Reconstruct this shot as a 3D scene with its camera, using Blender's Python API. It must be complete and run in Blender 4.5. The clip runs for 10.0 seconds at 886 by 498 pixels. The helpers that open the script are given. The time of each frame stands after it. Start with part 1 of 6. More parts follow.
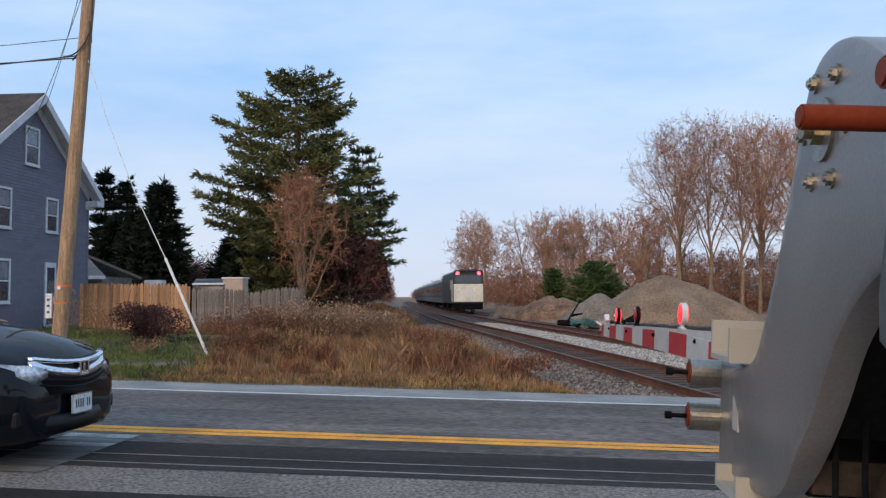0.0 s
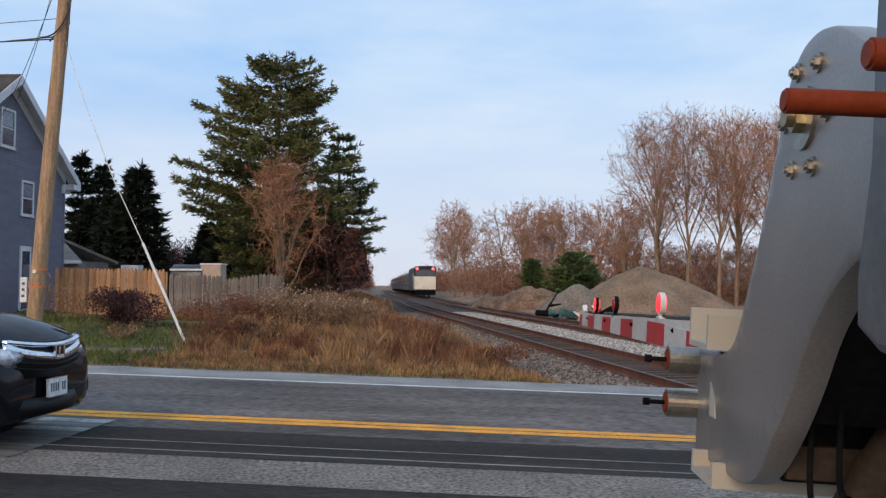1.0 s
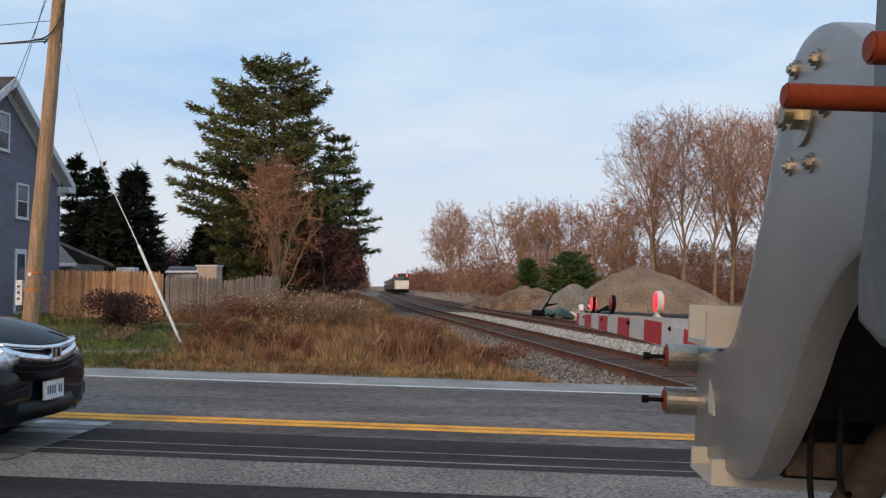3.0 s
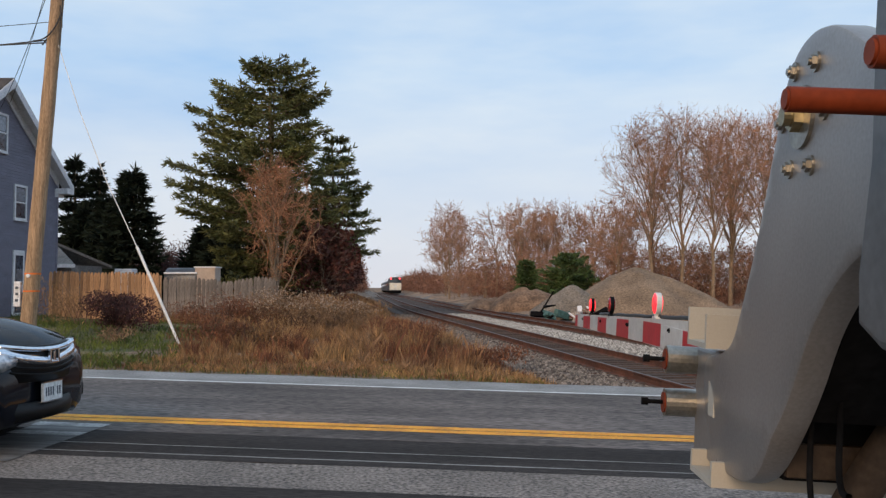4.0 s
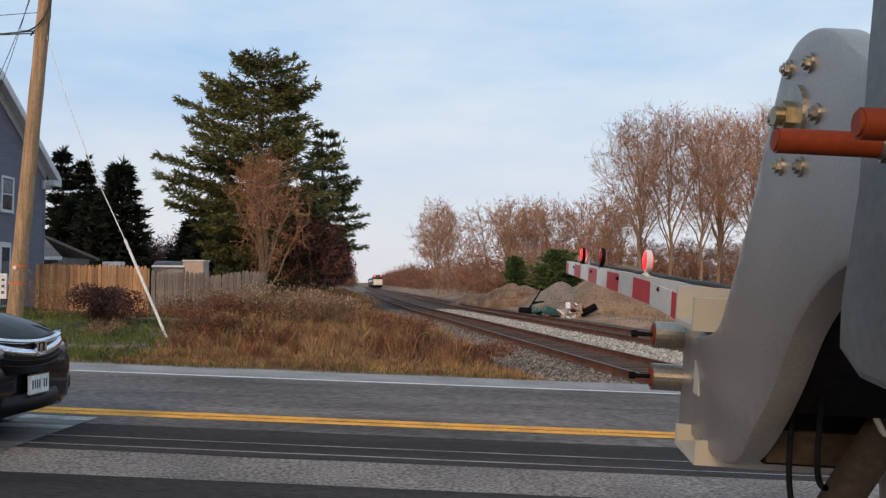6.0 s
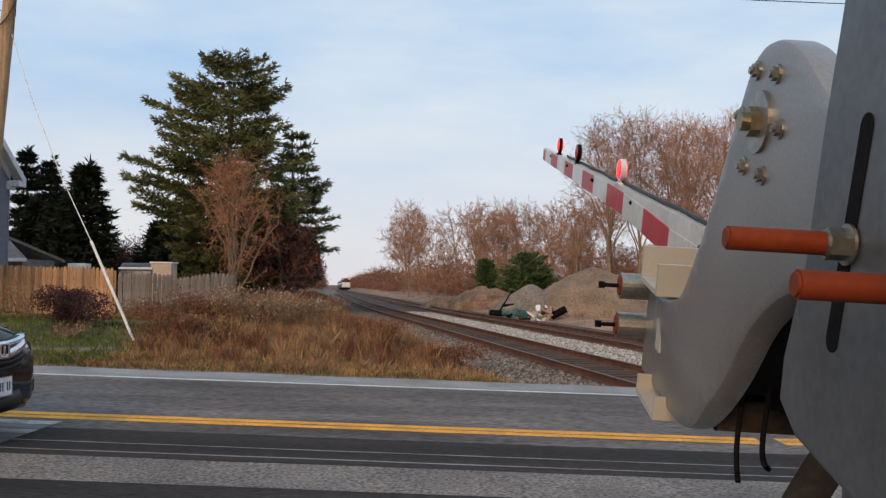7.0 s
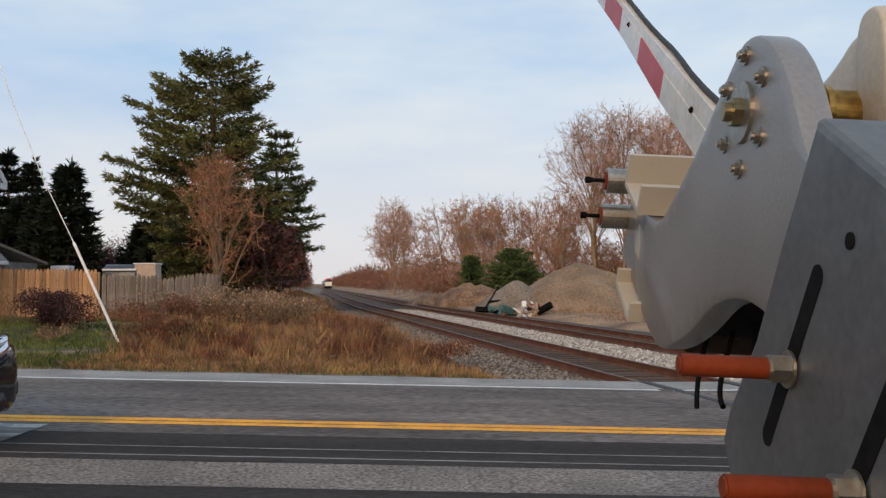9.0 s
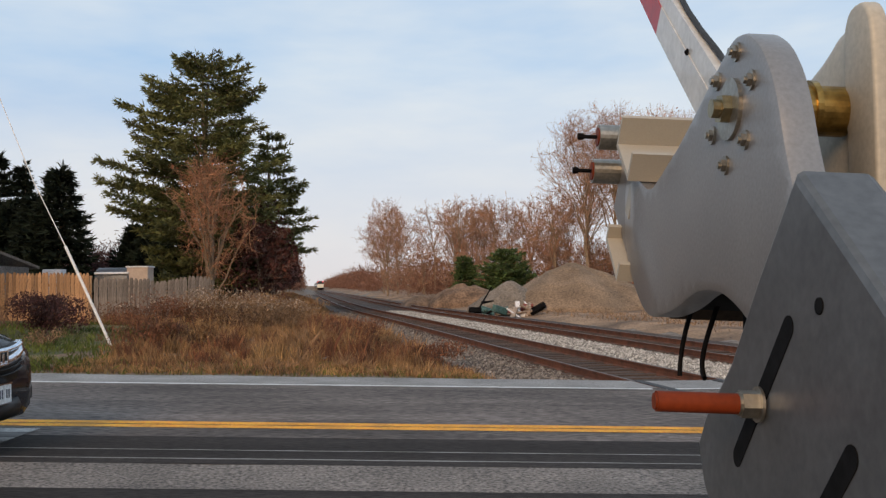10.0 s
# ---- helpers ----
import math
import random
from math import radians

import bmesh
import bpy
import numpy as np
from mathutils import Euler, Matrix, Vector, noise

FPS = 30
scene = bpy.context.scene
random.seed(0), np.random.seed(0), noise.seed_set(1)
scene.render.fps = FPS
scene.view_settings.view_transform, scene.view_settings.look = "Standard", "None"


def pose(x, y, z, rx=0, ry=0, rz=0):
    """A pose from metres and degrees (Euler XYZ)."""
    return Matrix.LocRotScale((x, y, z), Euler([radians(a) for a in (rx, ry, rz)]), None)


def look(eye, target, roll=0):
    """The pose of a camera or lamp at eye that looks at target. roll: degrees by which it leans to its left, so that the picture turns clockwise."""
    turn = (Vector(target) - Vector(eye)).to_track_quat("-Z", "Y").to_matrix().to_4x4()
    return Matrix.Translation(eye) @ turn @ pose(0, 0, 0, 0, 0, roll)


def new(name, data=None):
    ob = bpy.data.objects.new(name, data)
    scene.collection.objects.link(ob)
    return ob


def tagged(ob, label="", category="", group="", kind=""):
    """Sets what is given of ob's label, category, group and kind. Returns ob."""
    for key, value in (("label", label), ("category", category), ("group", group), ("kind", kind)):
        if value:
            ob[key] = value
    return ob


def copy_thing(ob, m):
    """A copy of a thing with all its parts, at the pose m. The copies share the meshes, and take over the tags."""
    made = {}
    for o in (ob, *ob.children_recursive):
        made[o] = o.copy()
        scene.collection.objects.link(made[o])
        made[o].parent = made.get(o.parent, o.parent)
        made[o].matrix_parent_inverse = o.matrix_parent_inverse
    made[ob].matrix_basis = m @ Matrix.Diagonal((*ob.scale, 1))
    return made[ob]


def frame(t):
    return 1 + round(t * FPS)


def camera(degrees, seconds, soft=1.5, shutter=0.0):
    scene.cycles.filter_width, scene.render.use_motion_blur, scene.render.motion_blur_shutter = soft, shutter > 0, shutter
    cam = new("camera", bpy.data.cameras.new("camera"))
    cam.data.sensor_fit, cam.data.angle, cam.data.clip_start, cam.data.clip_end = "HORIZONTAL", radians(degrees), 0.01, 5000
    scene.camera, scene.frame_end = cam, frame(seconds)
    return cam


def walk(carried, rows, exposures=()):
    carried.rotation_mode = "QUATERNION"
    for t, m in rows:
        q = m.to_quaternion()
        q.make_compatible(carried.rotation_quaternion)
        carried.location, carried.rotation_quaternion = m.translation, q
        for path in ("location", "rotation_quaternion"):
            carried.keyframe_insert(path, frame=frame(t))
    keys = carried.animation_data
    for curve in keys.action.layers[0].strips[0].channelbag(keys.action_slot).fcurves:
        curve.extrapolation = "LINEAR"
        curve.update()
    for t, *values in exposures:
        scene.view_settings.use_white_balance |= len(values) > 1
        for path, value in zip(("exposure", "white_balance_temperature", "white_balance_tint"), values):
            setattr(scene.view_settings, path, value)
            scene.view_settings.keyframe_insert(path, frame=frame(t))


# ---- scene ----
cam = camera(54.0, 10.0, soft=1.35)
EYE = (0.0, 0.0, 1.6)
# seconds, yaw, pitch, roll of the hand-held camera
VIEW = (
    (0.0, 5.12, 3.13, 0.31), (0.5, 4.33, 2.06, 0.64), (1.0, 3.73, 2.42, -0.39), (1.5, 3.63, 2.74, -0.20),
    (2.0, 3.24, 2.74, -0.07), (2.5, 3.49, 2.42, -0.03), (4.0, 3.37, 2.54, -0.04), (4.5, 3.30, 2.38, 0.00),
    (5.0, 3.22, 2.23, -0.49), (6.5, 1.88, 2.28, -0.38), (7.0, 0.69, 2.43, -0.58), (7.5, 0.00, 2.79, -1.06),
    (8.0, -0.37, 2.85, -0.31), (8.5, -0.39, 2.51, -0.07), (9.0, -0.24, 2.26, 0.21), (9.5, -0.65, 2.27, 0.30),
    (10.0, -0.68, 2.32, 0.65))
SWAY = {0.0: (0.017, 0.015), 0.5: (0.012, 0.006), 1.0: (0.010, 0.002), 1.5: (0.008, 0.0), 2.0: (0.006, -0.002), 2.5: (0.005, -0.003),
        6.5: (-0.008, 0.001), 7.0: (-0.004, 0.001), 7.5: (-0.004, 0.004), 9.0: (-0.005, -0.006), 9.5: (-0.002, -0.008), 10.0: (0.0, -0.011)}
walk(cam, [(t, pose(EYE[0] + SWAY.get(t, (0, 0))[0], EYE[1], EYE[2] + SWAY.get(t, (0, 0))[1], 90 + p, r, y)) for t, y, p, r in VIEW],
     ((0.0, 0.0, 6500, 10), (1.0, 0.0, 6800, 11), (2.5, 0.0, 7150, 11), (5.0, 0.0, 7350, 11), (6.5, 0.0, 7600, 12), (10.0, 0.0, 7950, 13)))

# ---- light: thin high overcast at dusk, a soft low sun behind the camera ----
world = bpy.data.worlds.new("world")
scene.world = world
world.use_nodes = True
wn, wl = world.node_tree.nodes, world.node_tree.links
wn.clear()
w_out, w_bg = wn.new("ShaderNodeOutputWorld"), wn.new("ShaderNodeBackground")
w_sky = wn.new("ShaderNodeTexSky")
w_sky.sky_type, w_sky.sun_disc = "NISHITA", False
w_sky.sun_elevation, w_sky.sun_rotation = radians(22), radians(198)
w_sky.air_density, w_sky.dust_density = 1.0, 1.5
w_tc, w_map = wn.new("ShaderNodeTexCoord"), wn.new("ShaderNodeMapping")
w_map.inputs["Scale"].default_value = (1.3, 1.3, 5.0)
w_noise, w_ramp, w_mix = wn.new("ShaderNodeTexNoise"), wn.new("ShaderNodeValToRGB"), wn.new("ShaderNodeMix")
w_noise.inputs["Scale"].default_value, w_noise.inputs["Detail"].default_value, w_noise.inputs["Roughness"].default_value = 1.7, 5, 0.55
w_ramp.color_ramp.elements[0].position, w_ramp.color_ramp.elements[1].position = 0.36, 0.80
w_ramp.color_ramp.elements[0].color, w_ramp.color_ramp.elements[1].color = (0.36, 0.61, 0.99, 1), (0.74, 0.88, 1.03, 1)
w_sep, w_haze, w_mix2 = wn.new("ShaderNodeSeparateXYZ"), wn.new("ShaderNodeMapRange"), wn.new("ShaderNodeMix")
w_haze.inputs["From Min"].default_value, w_haze.inputs["From Max"].default_value = 0.0, 0.24
w_haze.inputs["To Min"].default_value, w_haze.inputs["To Max"].default_value = 0.8, 0.0
w_mix2.data_type = "RGBA"
w_mix2.inputs[7].default_value = (0.77, 0.79, 0.88, 1)
w_sc = wn.new("ShaderNodeMix")
w_sc.data_type, w_sc.blend_type = "RGBA", "MULTIPLY"
w_sc.inputs[0].default_value, w_sc.inputs[7].default_value = 1.0, (0.10, 0.10, 0.10, 1)
w_mix.data_type = "RGBA"
w_mix.inputs[0].default_value = 0.90
wl.new(w_tc.outputs["Generated"], w_map.inputs["Vector"])
wl.new(w_map.outputs["Vector"], w_noise.inputs["Vector"])
wl.new(w_noise.outputs["Fac"], w_ramp.inputs["Fac"])
wl.new(w_tc.outputs["Generated"], w_sep.inputs[0])
wl.new(w_sep.outputs["Z"], w_haze.inputs["Value"])
wl.new(w_haze.outputs["Result"], w_mix2.inputs[0])
wl.new(w_ramp.outputs["Color"], w_mix2.inputs[6])
wl.new(w_sky.outputs["Color"], w_sc.inputs[6])
wl.new(w_sc.outputs[2], w_mix.inputs[6])
wl.new(w_mix2.outputs[2], w_mix.inputs[7])
wl.new(w_mix.outputs[2], w_bg.inputs["Color"])
w_bg.inputs["Strength"].default_value = 1.05
wl.new(w_bg.outputs[0], w_out.inputs[0])
sun = new("sun", bpy.data.lights.new("sun", "SUN"))
sun.data.energy, sun.data.angle, sun.data.color = 2.0, radians(25), (1.0, 0.72, 0.48)
sun.matrix_world = look((0, 0, 30), (7, 22, 20.5))


# ---- materials ----
def tint(c, k):
    return tuple(max(0.0, v * k) for v in c[:3]) + (1,)


def material(name, color, rough=0.8, metal=0.0, dark=0.7, light=1.25, scale=3.0, fine=40.0, bump=0.3, depth=0.01, second=None, obj_var=0.0,
             island=0.0, emit=0.0, coat=0.0, trans=0.0, stretch=(1, 1, 1), spec=0.5, grain=0.55):
    """A surface with broad stains and a fine grain over its base colour."""
    m = bpy.data.materials.new(name)
    m.use_nodes = True
    n, l = m.node_tree.nodes, m.node_tree.links
    b = n["Principled BSDF"]
    b.inputs["Roughness"].default_value, b.inputs["Metallic"].default_value = rough, metal
    b.inputs["Coat Weight"].default_value = coat
    b.inputs["Specular IOR Level"].default_value = spec
    tc, mp = n.new("ShaderNodeTexCoord"), n.new("ShaderNodeMapping")
    mp.inputs["Scale"].default_value = stretch
    l.new(tc.outputs["Object"], mp.inputs["Vector"])
    a, f = n.new("ShaderNodeTexNoise"), n.new("ShaderNodeTexNoise")
    a.inputs["Scale"].default_value, a.inputs["Detail"].default_value = scale, 6
    f.inputs["Scale"].default_value, f.inputs["Detail"].default_value = fine, 4
    l.new(mp.outputs[0], a.inputs["Vector"])
    l.new(mp.outputs[0], f.inputs["Vector"])
    r = n.new("ShaderNodeValToRGB")
    r.color_ramp.elements[0].position, r.color_ramp.elements[1].position = 0.33, 0.68
    r.color_ramp.elements[0].color = tint(color, dark)
    r.color_ramp.elements[1].color = tint(second or color, light)
    l.new(a.outputs["Fac"], r.inputs["Fac"])
    mx = n.new("ShaderNodeMix")
    mx.data_type, mx.blend_type = "RGBA", "OVERLAY"
    mx.inputs[0].default_value = grain
    l.new(r.outputs["Color"], mx.inputs[6])
    g = n.new("ShaderNodeValToRGB")
    g.color_ramp.elements[0].position, g.color_ramp.elements[1].position = 0.25, 0.75
    l.new(f.outputs["Fac"], g.inputs["Fac"])
    l.new(g.outputs["Color"], mx.inputs[7])
    last = mx.outputs[2]
    if obj_var or island:
        src = n.new("ShaderNodeObjectInfo").outputs["Random"] if obj_var else n.new("ShaderNodeNewGeometry").outputs["Random Per Island"]
        mr = n.new("ShaderNodeMapRange")
        v = obj_var or island
        mr.inputs["To Min"].default_value, mr.inputs["To Max"].default_value = 1 - v, 1 + v
        l.new(src, mr.inputs["Value"])
        hs = n.new("ShaderNodeHueSaturation")
        l.new(last, hs.inputs["Color"])
        l.new(mr.outputs[0], hs.inputs["Value"])
        last = hs.outputs[0]
    l.new(last, b.inputs["Base Color"])
    if bump:
        bp = n.new("ShaderNodeBump")
        bp.inputs["Strength"].default_value, bp.inputs["Distance"].default_value = bump, depth
        l.new(f.outputs["Fac"], bp.inputs["Height"])
        l.new(bp.outputs[0], b.inputs["Normal"])
    if emit:
        b.inputs["Emission Color"].default_value, b.inputs["Emission Strength"].default_value = tint(color, 1), emit
    if trans:
        b.inputs["Transmission Weight"].default_value = trans
    return m


M = {
    "asphalt": material("asphalt", (0.118, 0.099, 0.089), 0.9, spec=0.3, grain=0.95, dark=0.55, light=1.5, scale=0.9, fine=34, bump=0.35, stretch=(0.25, 1, 1)),
    "asphalt_old": material("asphalt_old", (0.170, 0.146, 0.128), 0.92, grain=1.0, dark=0.65, light=1.35, scale=0.7, fine=32, bump=0.8, depth=0.012),
    "asphalt_seam": material("asphalt_seam", (0.033, 0.029, 0.027), 0.92, spec=0.12, grain=0.9, dark=0.7, light=1.5, scale=0.8, fine=70, bump=0.25, stretch=(0.15, 1.5, 1)),
    "asphalt_edge": material("asphalt_edge", (0.25, 0.245, 0.235), 0.95, dark=0.8, light=1.2, scale=1.2, fine=50, bump=0.6),
    "yellow": material("yellow", (0.80, 0.33, 0.02), 0.7, dark=0.75, light=1.15, scale=3, fine=30, bump=0.3),
    "edge_paint": material("edge_paint", (0.68, 0.68, 0.66), 0.75, dark=0.7, light=1.1, scale=2.5, fine=30, bump=0.2),
    "white_paint": material("white_paint", (0.42, 0.42, 0.40), 0.75, dark=0.45, light=1.15, scale=2.5, fine=30, bump=0.3),
    "bed": material("bed", (0.062, 0.038, 0.027), 0.95, dark=0.6, light=1.3, scale=1.2, fine=14, bump=1.0, depth=0.05),
    # tyre-worn streaks on a base darkened for shade by the car
    "stop_paint": material("stop_paint", (0.085, 0.083, 0.08), 0.8, dark=0.35, light=2.2, scale=2.2, fine=30, bump=0.2, stretch=(0.12, 1.6, 1)),
    # pine needles darkened to give the shade inside the tall crown
    "needle_shaded": material("needle_shaded", (0.045, 0.058, 0.022), 0.85, dark=0.6, light=1.3, scale=0.6, fine=6, bump=0, island=0.4),
    "ballast": material("ballast", (0.195, 0.16, 0.132), 0.95, dark=0.55, light=1.3, scale=1.2, fine=14, bump=1.0, depth=0.05),
    "stone": material("stone", (0.34, 0.32, 0.29), 0.9, dark=0.75, light=1.2, scale=4, fine=30, island=0.55),
    "stone_dark": material("stone_dark", (0.18, 0.152, 0.128), 0.9, dark=0.75, light=1.2, scale=4, fine=30, island=0.5),
    "rust_rail": material("rust_rail", (0.13, 0.048, 0.026), 0.75, metal=0.15, dark=0.6, light=1.3, scale=3, fine=50),
    "rail_top": material("rail_top", (0.09, 0.06, 0.05), 0.45, metal=0.7, dark=0.8, light=1.2, scale=3, fine=50, bump=0.1),
    "tie": material("tie", (0.06, 0.035, 0.024), 0.95, dark=0.6, light=1.4, scale=2, fine=25, obj_var=0.35, stretch=(1, 6, 6)),
    "galv": material("galv", (0.255, 0.242, 0.232), 0.36, metal=0.55, dark=0.88, light=1.12, scale=2.5, fine=120, bump=0.04, depth=0.001, grain=0.12),
    "galv_dark": material("galv_dark", (0.10, 0.105, 0.108), 0.42, metal=0.4, dark=0.82, light=1.18, scale=5, fine=60, bump=0.04, depth=0.001, grain=0.2),
    "cream": material("cream", (0.38, 0.35, 0.295), 0.6, dark=0.9, light=1.06, scale=3, fine=200, bump=0.0, grain=0.05),
    "zinc": material("zinc", (0.30, 0.25, 0.15), 0.38, metal=0.95, dark=0.7, light=1.2, scale=12, fine=90, bump=0.04, depth=0.001, grain=0.2),
    "zinc_white": material("zinc_white", (0.32, 0.30, 0.26), 0.38, metal=0.9, dark=0.75, light=1.15, scale=12, fine=90, bump=0.04, depth=0.001, grain=0.2),
    "rod_rust": material("rod_rust", (0.16, 0.026, 0.007), 0.6, spec=0.2, dark=0.75, light=1.15, scale=8, fine=90, bump=0.08, depth=0.001, grain=0.15),
    "brass": material("brass", (0.34, 0.22, 0.07), 0.35, metal=0.9, dark=0.6, light=1.2, scale=8, fine=40, bump=0.05),
    "rubber": material("rubber", (0.018, 0.018, 0.018), 0.65, dark=0.7, light=1.4, scale=6, fine=40, bump=0.1),
    # dull near-black; also fills the gate's shaded gaps
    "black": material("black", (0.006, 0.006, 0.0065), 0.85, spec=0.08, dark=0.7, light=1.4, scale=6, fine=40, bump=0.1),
    "arm_white": material("arm_white", (0.55, 0.54, 0.51), 0.4, grain=0.15, coat=0.3, dark=0.85, light=1.08, scale=5, fine=30, bump=0.05),
    "arm_red": material("arm_red", (0.42, 0.012, 0.018), 0.5, grain=0.15, coat=0.12, dark=0.8, light=1.15, scale=5, fine=30, bump=0.05),
    "lamp_red": material("lamp_red", (0.9, 0.02, 0.03), 0.25, dark=0.8, light=1.1, scale=15, fine=60, emit=2.2, coat=0.3),
    "lamp_red_off": material("lamp_red_off", (0.35, 0.01, 0.012), 0.2, dark=0.8, light=1.1, scale=15, fine=60, coat=0.4),
    "pole": material("pole", (0.36, 0.235, 0.14), 0.9, dark=0.65, light=1.25, scale=3, fine=20, bump=0.6, stretch=(6, 6, 0.4)),
    "fence_new": material("fence_new", (0.36, 0.205, 0.11), 0.85, dark=0.75, light=1.2, scale=3, fine=20, bump=0.4, obj_var=0.42, stretch=(6, 6, 0.6)),
    "fence_old": material("fence_old", (0.22, 0.18, 0.15), 0.9, dark=0.7, light=1.2, scale=3, fine=20, bump=0.5, obj_var=0.25, stretch=(6, 6, 0.6)),
    "siding": material("siding", (0.155, 0.155, 0.20), 0.6, dark=0.88, light=1.1, scale=1.2, fine=14, bump=0.1, stretch=(1, 1, 4)),
    "trim": material("trim", (0.66, 0.66, 0.68), 0.55, dark=0.88, light=1.06, scale=3, fine=25, bump=0.1),
    "shingle": material("shingle", (0.05, 0.04, 0.035), 0.92, dark=0.7, light=1.4, scale=2, fine=14, bump=0.6),
    "shingle_grey": material("shingle_grey", (0.14, 0.135, 0.13), 0.92, dark=0.8, light=1.25, scale=2, fine=14, bump=0.6),
    "pane": material("pane", (0.06, 0.07, 0.09), 0.06, dark=0.8, light=1.2, scale=2, fine=10, bump=0.0, coat=0.5),
    "bark": material("bark", (0.20, 0.14, 0.10), 0.95, dark=0.6, light=1.3, scale=4, fine=18, bump=0.7, depth=0.03, stretch=(3, 3, 0.6)),
    "bark_grey": material("bark_grey", (0.23, 0.16, 0.105), 0.95, dark=0.65, light=1.3, scale=4, fine=18, bump=0.6, depth=0.03, stretch=(3, 3, 0.6)),
    "twig": material("twig", (0.36, 0.20, 0.13), 0.95, dark=0.75, light=1.2, scale=1, fine=10, bump=0, island=0.3),
    "twig_red": material("twig_red", (0.12, 0.062, 0.045), 0.95, dark=0.75, light=1.2, scale=1, fine=10, bump=0, island=0.3),
    "twig_tan": material("twig_tan", (0.36, 0.175, 0.095), 0.95, dark=0.75, light=1.2, scale=1, fine=10, bump=0, island=0.3),
    "leaf_rust": material("leaf_rust", (0.30, 0.105, 0.05), 0.85, dark=0.6, light=1.3, scale=0.8, fine=8, bump=0, island=0.5),
    "brush": material("brush", (0.19, 0.088, 0.056), 0.95, dark=0.6, light=1.3, scale=0.3, fine=4, bump=0, island=0.35),
    "leaf_maroon": material("leaf_maroon", (0.06, 0.02, 0.018), 0.85, dark=0.6, light=1.3, scale=0.8, fine=8, bump=0, island=0.5),
    "needle": material("needle", (0.125, 0.13, 0.042), 0.8, dark=0.55, light=1.35, scale=0.6, fine=6, bump=0, island=0.45),
    "leaf_wine": material("leaf_wine", (0.125, 0.042, 0.032), 0.85, dark=0.6, light=1.3, scale=0.8, fine=8, bump=0, island=0.5),
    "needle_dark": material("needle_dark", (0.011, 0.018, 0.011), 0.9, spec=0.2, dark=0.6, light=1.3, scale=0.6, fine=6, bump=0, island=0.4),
    "needle_bush": material("needle_bush", (0.06, 0.10, 0.028), 0.8, dark=0.6, light=1.3, scale=0.8, fine=6, bump=0, island=0.4),
    "weed": material("weed", (0.36, 0.185, 0.09), 0.9, dark=0.6, light=1.25, scale=0.45, fine=3, bump=0, island=0.45, second=(0.28, 0.17, 0.075)),
    "weed_red": material("weed_red", (0.165, 0.066, 0.034), 0.9, dark=0.7, light=1.25, scale=0.6, fine=3, bump=0, island=0.45),
    "weed_grey": material("weed_grey", (0.24, 0.145, 0.082), 0.9, dark=0.7, light=1.25, scale=0.6, fine=3, bump=0, island=0.45),
    "grass": material("grass", (0.045, 0.085, 0.010), 0.9, dark=0.7, light=1.3, scale=0.7, fine=3, bump=0, island=0.4, second=(0.085, 0.10, 0.018)),
    "dirt": material("dirt", (0.15, 0.098, 0.062), 0.95, dark=0.7, light=1.25, scale=1.5, fine=18, bump=0.7, depth=0.03),
    "mound": material("mound", (0.215, 0.145, 0.092), 0.95, dark=0.75, light=1.2, scale=0.6, fine=9, bump=0.8, depth=0.06),
    "mound_grey": material("mound_grey", (0.19, 0.155, 0.122), 0.95, dark=0.75, light=1.2, scale=0.6, fine=9, bump=0.8, depth=0.06),
    "car_paint": material("car_paint", (0.0035, 0.005, 0.009), 0.55, metal=0.0, spec=0.05, dark=0.9, light=1.1, scale=2, fine=60, bump=0, coat=0.55, grain=0.1),
    "car_plastic": material("car_plastic", (0.005, 0.005, 0.0055), 0.5, spec=0.25, dark=0.8, light=1.2, scale=8, fine=60, bump=0.1),
    "chrome": material("chrome", (0.72, 0.75, 0.80), 0.08, metal=1.0, dark=0.92, light=1.05, scale=4, fine=30, bump=0),
    "headlight": material("headlight", (0.55, 0.58, 0.62), 0.08, metal=0.4, dark=0.5, light=1.2, scale=9, fine=30, bump=0, coat=1.0),
    "plate": material("plate", (0.68, 0.69, 0.68), 0.45, dark=0.9, light=1.05, scale=9, fine=30, bump=0),
    "ink": material("ink", (0.06, 0.07, 0.09), 0.6, dark=0.9, light=1.1, scale=9, fine=30, bump=0),
    "car_glass": material("car_glass", (0.03, 0.04, 0.05), 0.05, dark=0.8, light=1.1, scale=2, fine=9, bump=0, coat=1.0),
    "train_dark": material("train_dark", (0.025, 0.027, 0.03), 0.5, metal=0.1, dark=0.8, light=1.2, scale=1, fine=9, bump=0.1),
    "train_steel": material("train_steel", (0.07, 0.075, 0.085), 0.4, metal=0.5, dark=0.8, light=1.2, scale=1, fine=9, bump=0.1),
    "train_cream": material("train_cream", (0.70, 0.66, 0.56), 0.5, dark=0.85, light=1.1, scale=1, fine=9, bump=0.05),
    "tail_red": material("tail_red", (1.0, 0.06, 0.08), 0.3, dark=0.9, light=1.1, scale=9, fine=30, bump=0, emit=6.0),
    "wire": material("wire", (0.03, 0.03, 0.032), 0.6, dark=0.8, light=1.2, scale=3, fine=20, bump=0),
    "guard": material("guard", (0.70, 0.70, 0.70), 0.5, dark=0.85, light=1.06, scale=3, fine=20, bump=0),
    "orange": material("orange", (0.75, 0.16, 0.02), 0.6, dark=0.8, light=1.1, scale=8, fine=20, bump=0),
    "teal": material("teal", (0.05, 0.12, 0.11), 0.6, dark=0.7, light=1.3, scale=6, fine=20, bump=0.2),
    "junk_red": material("junk_red", (0.22, 0.05, 0.04), 0.7, dark=0.6, light=1.3, scale=6, fine=20, bump=0.2),
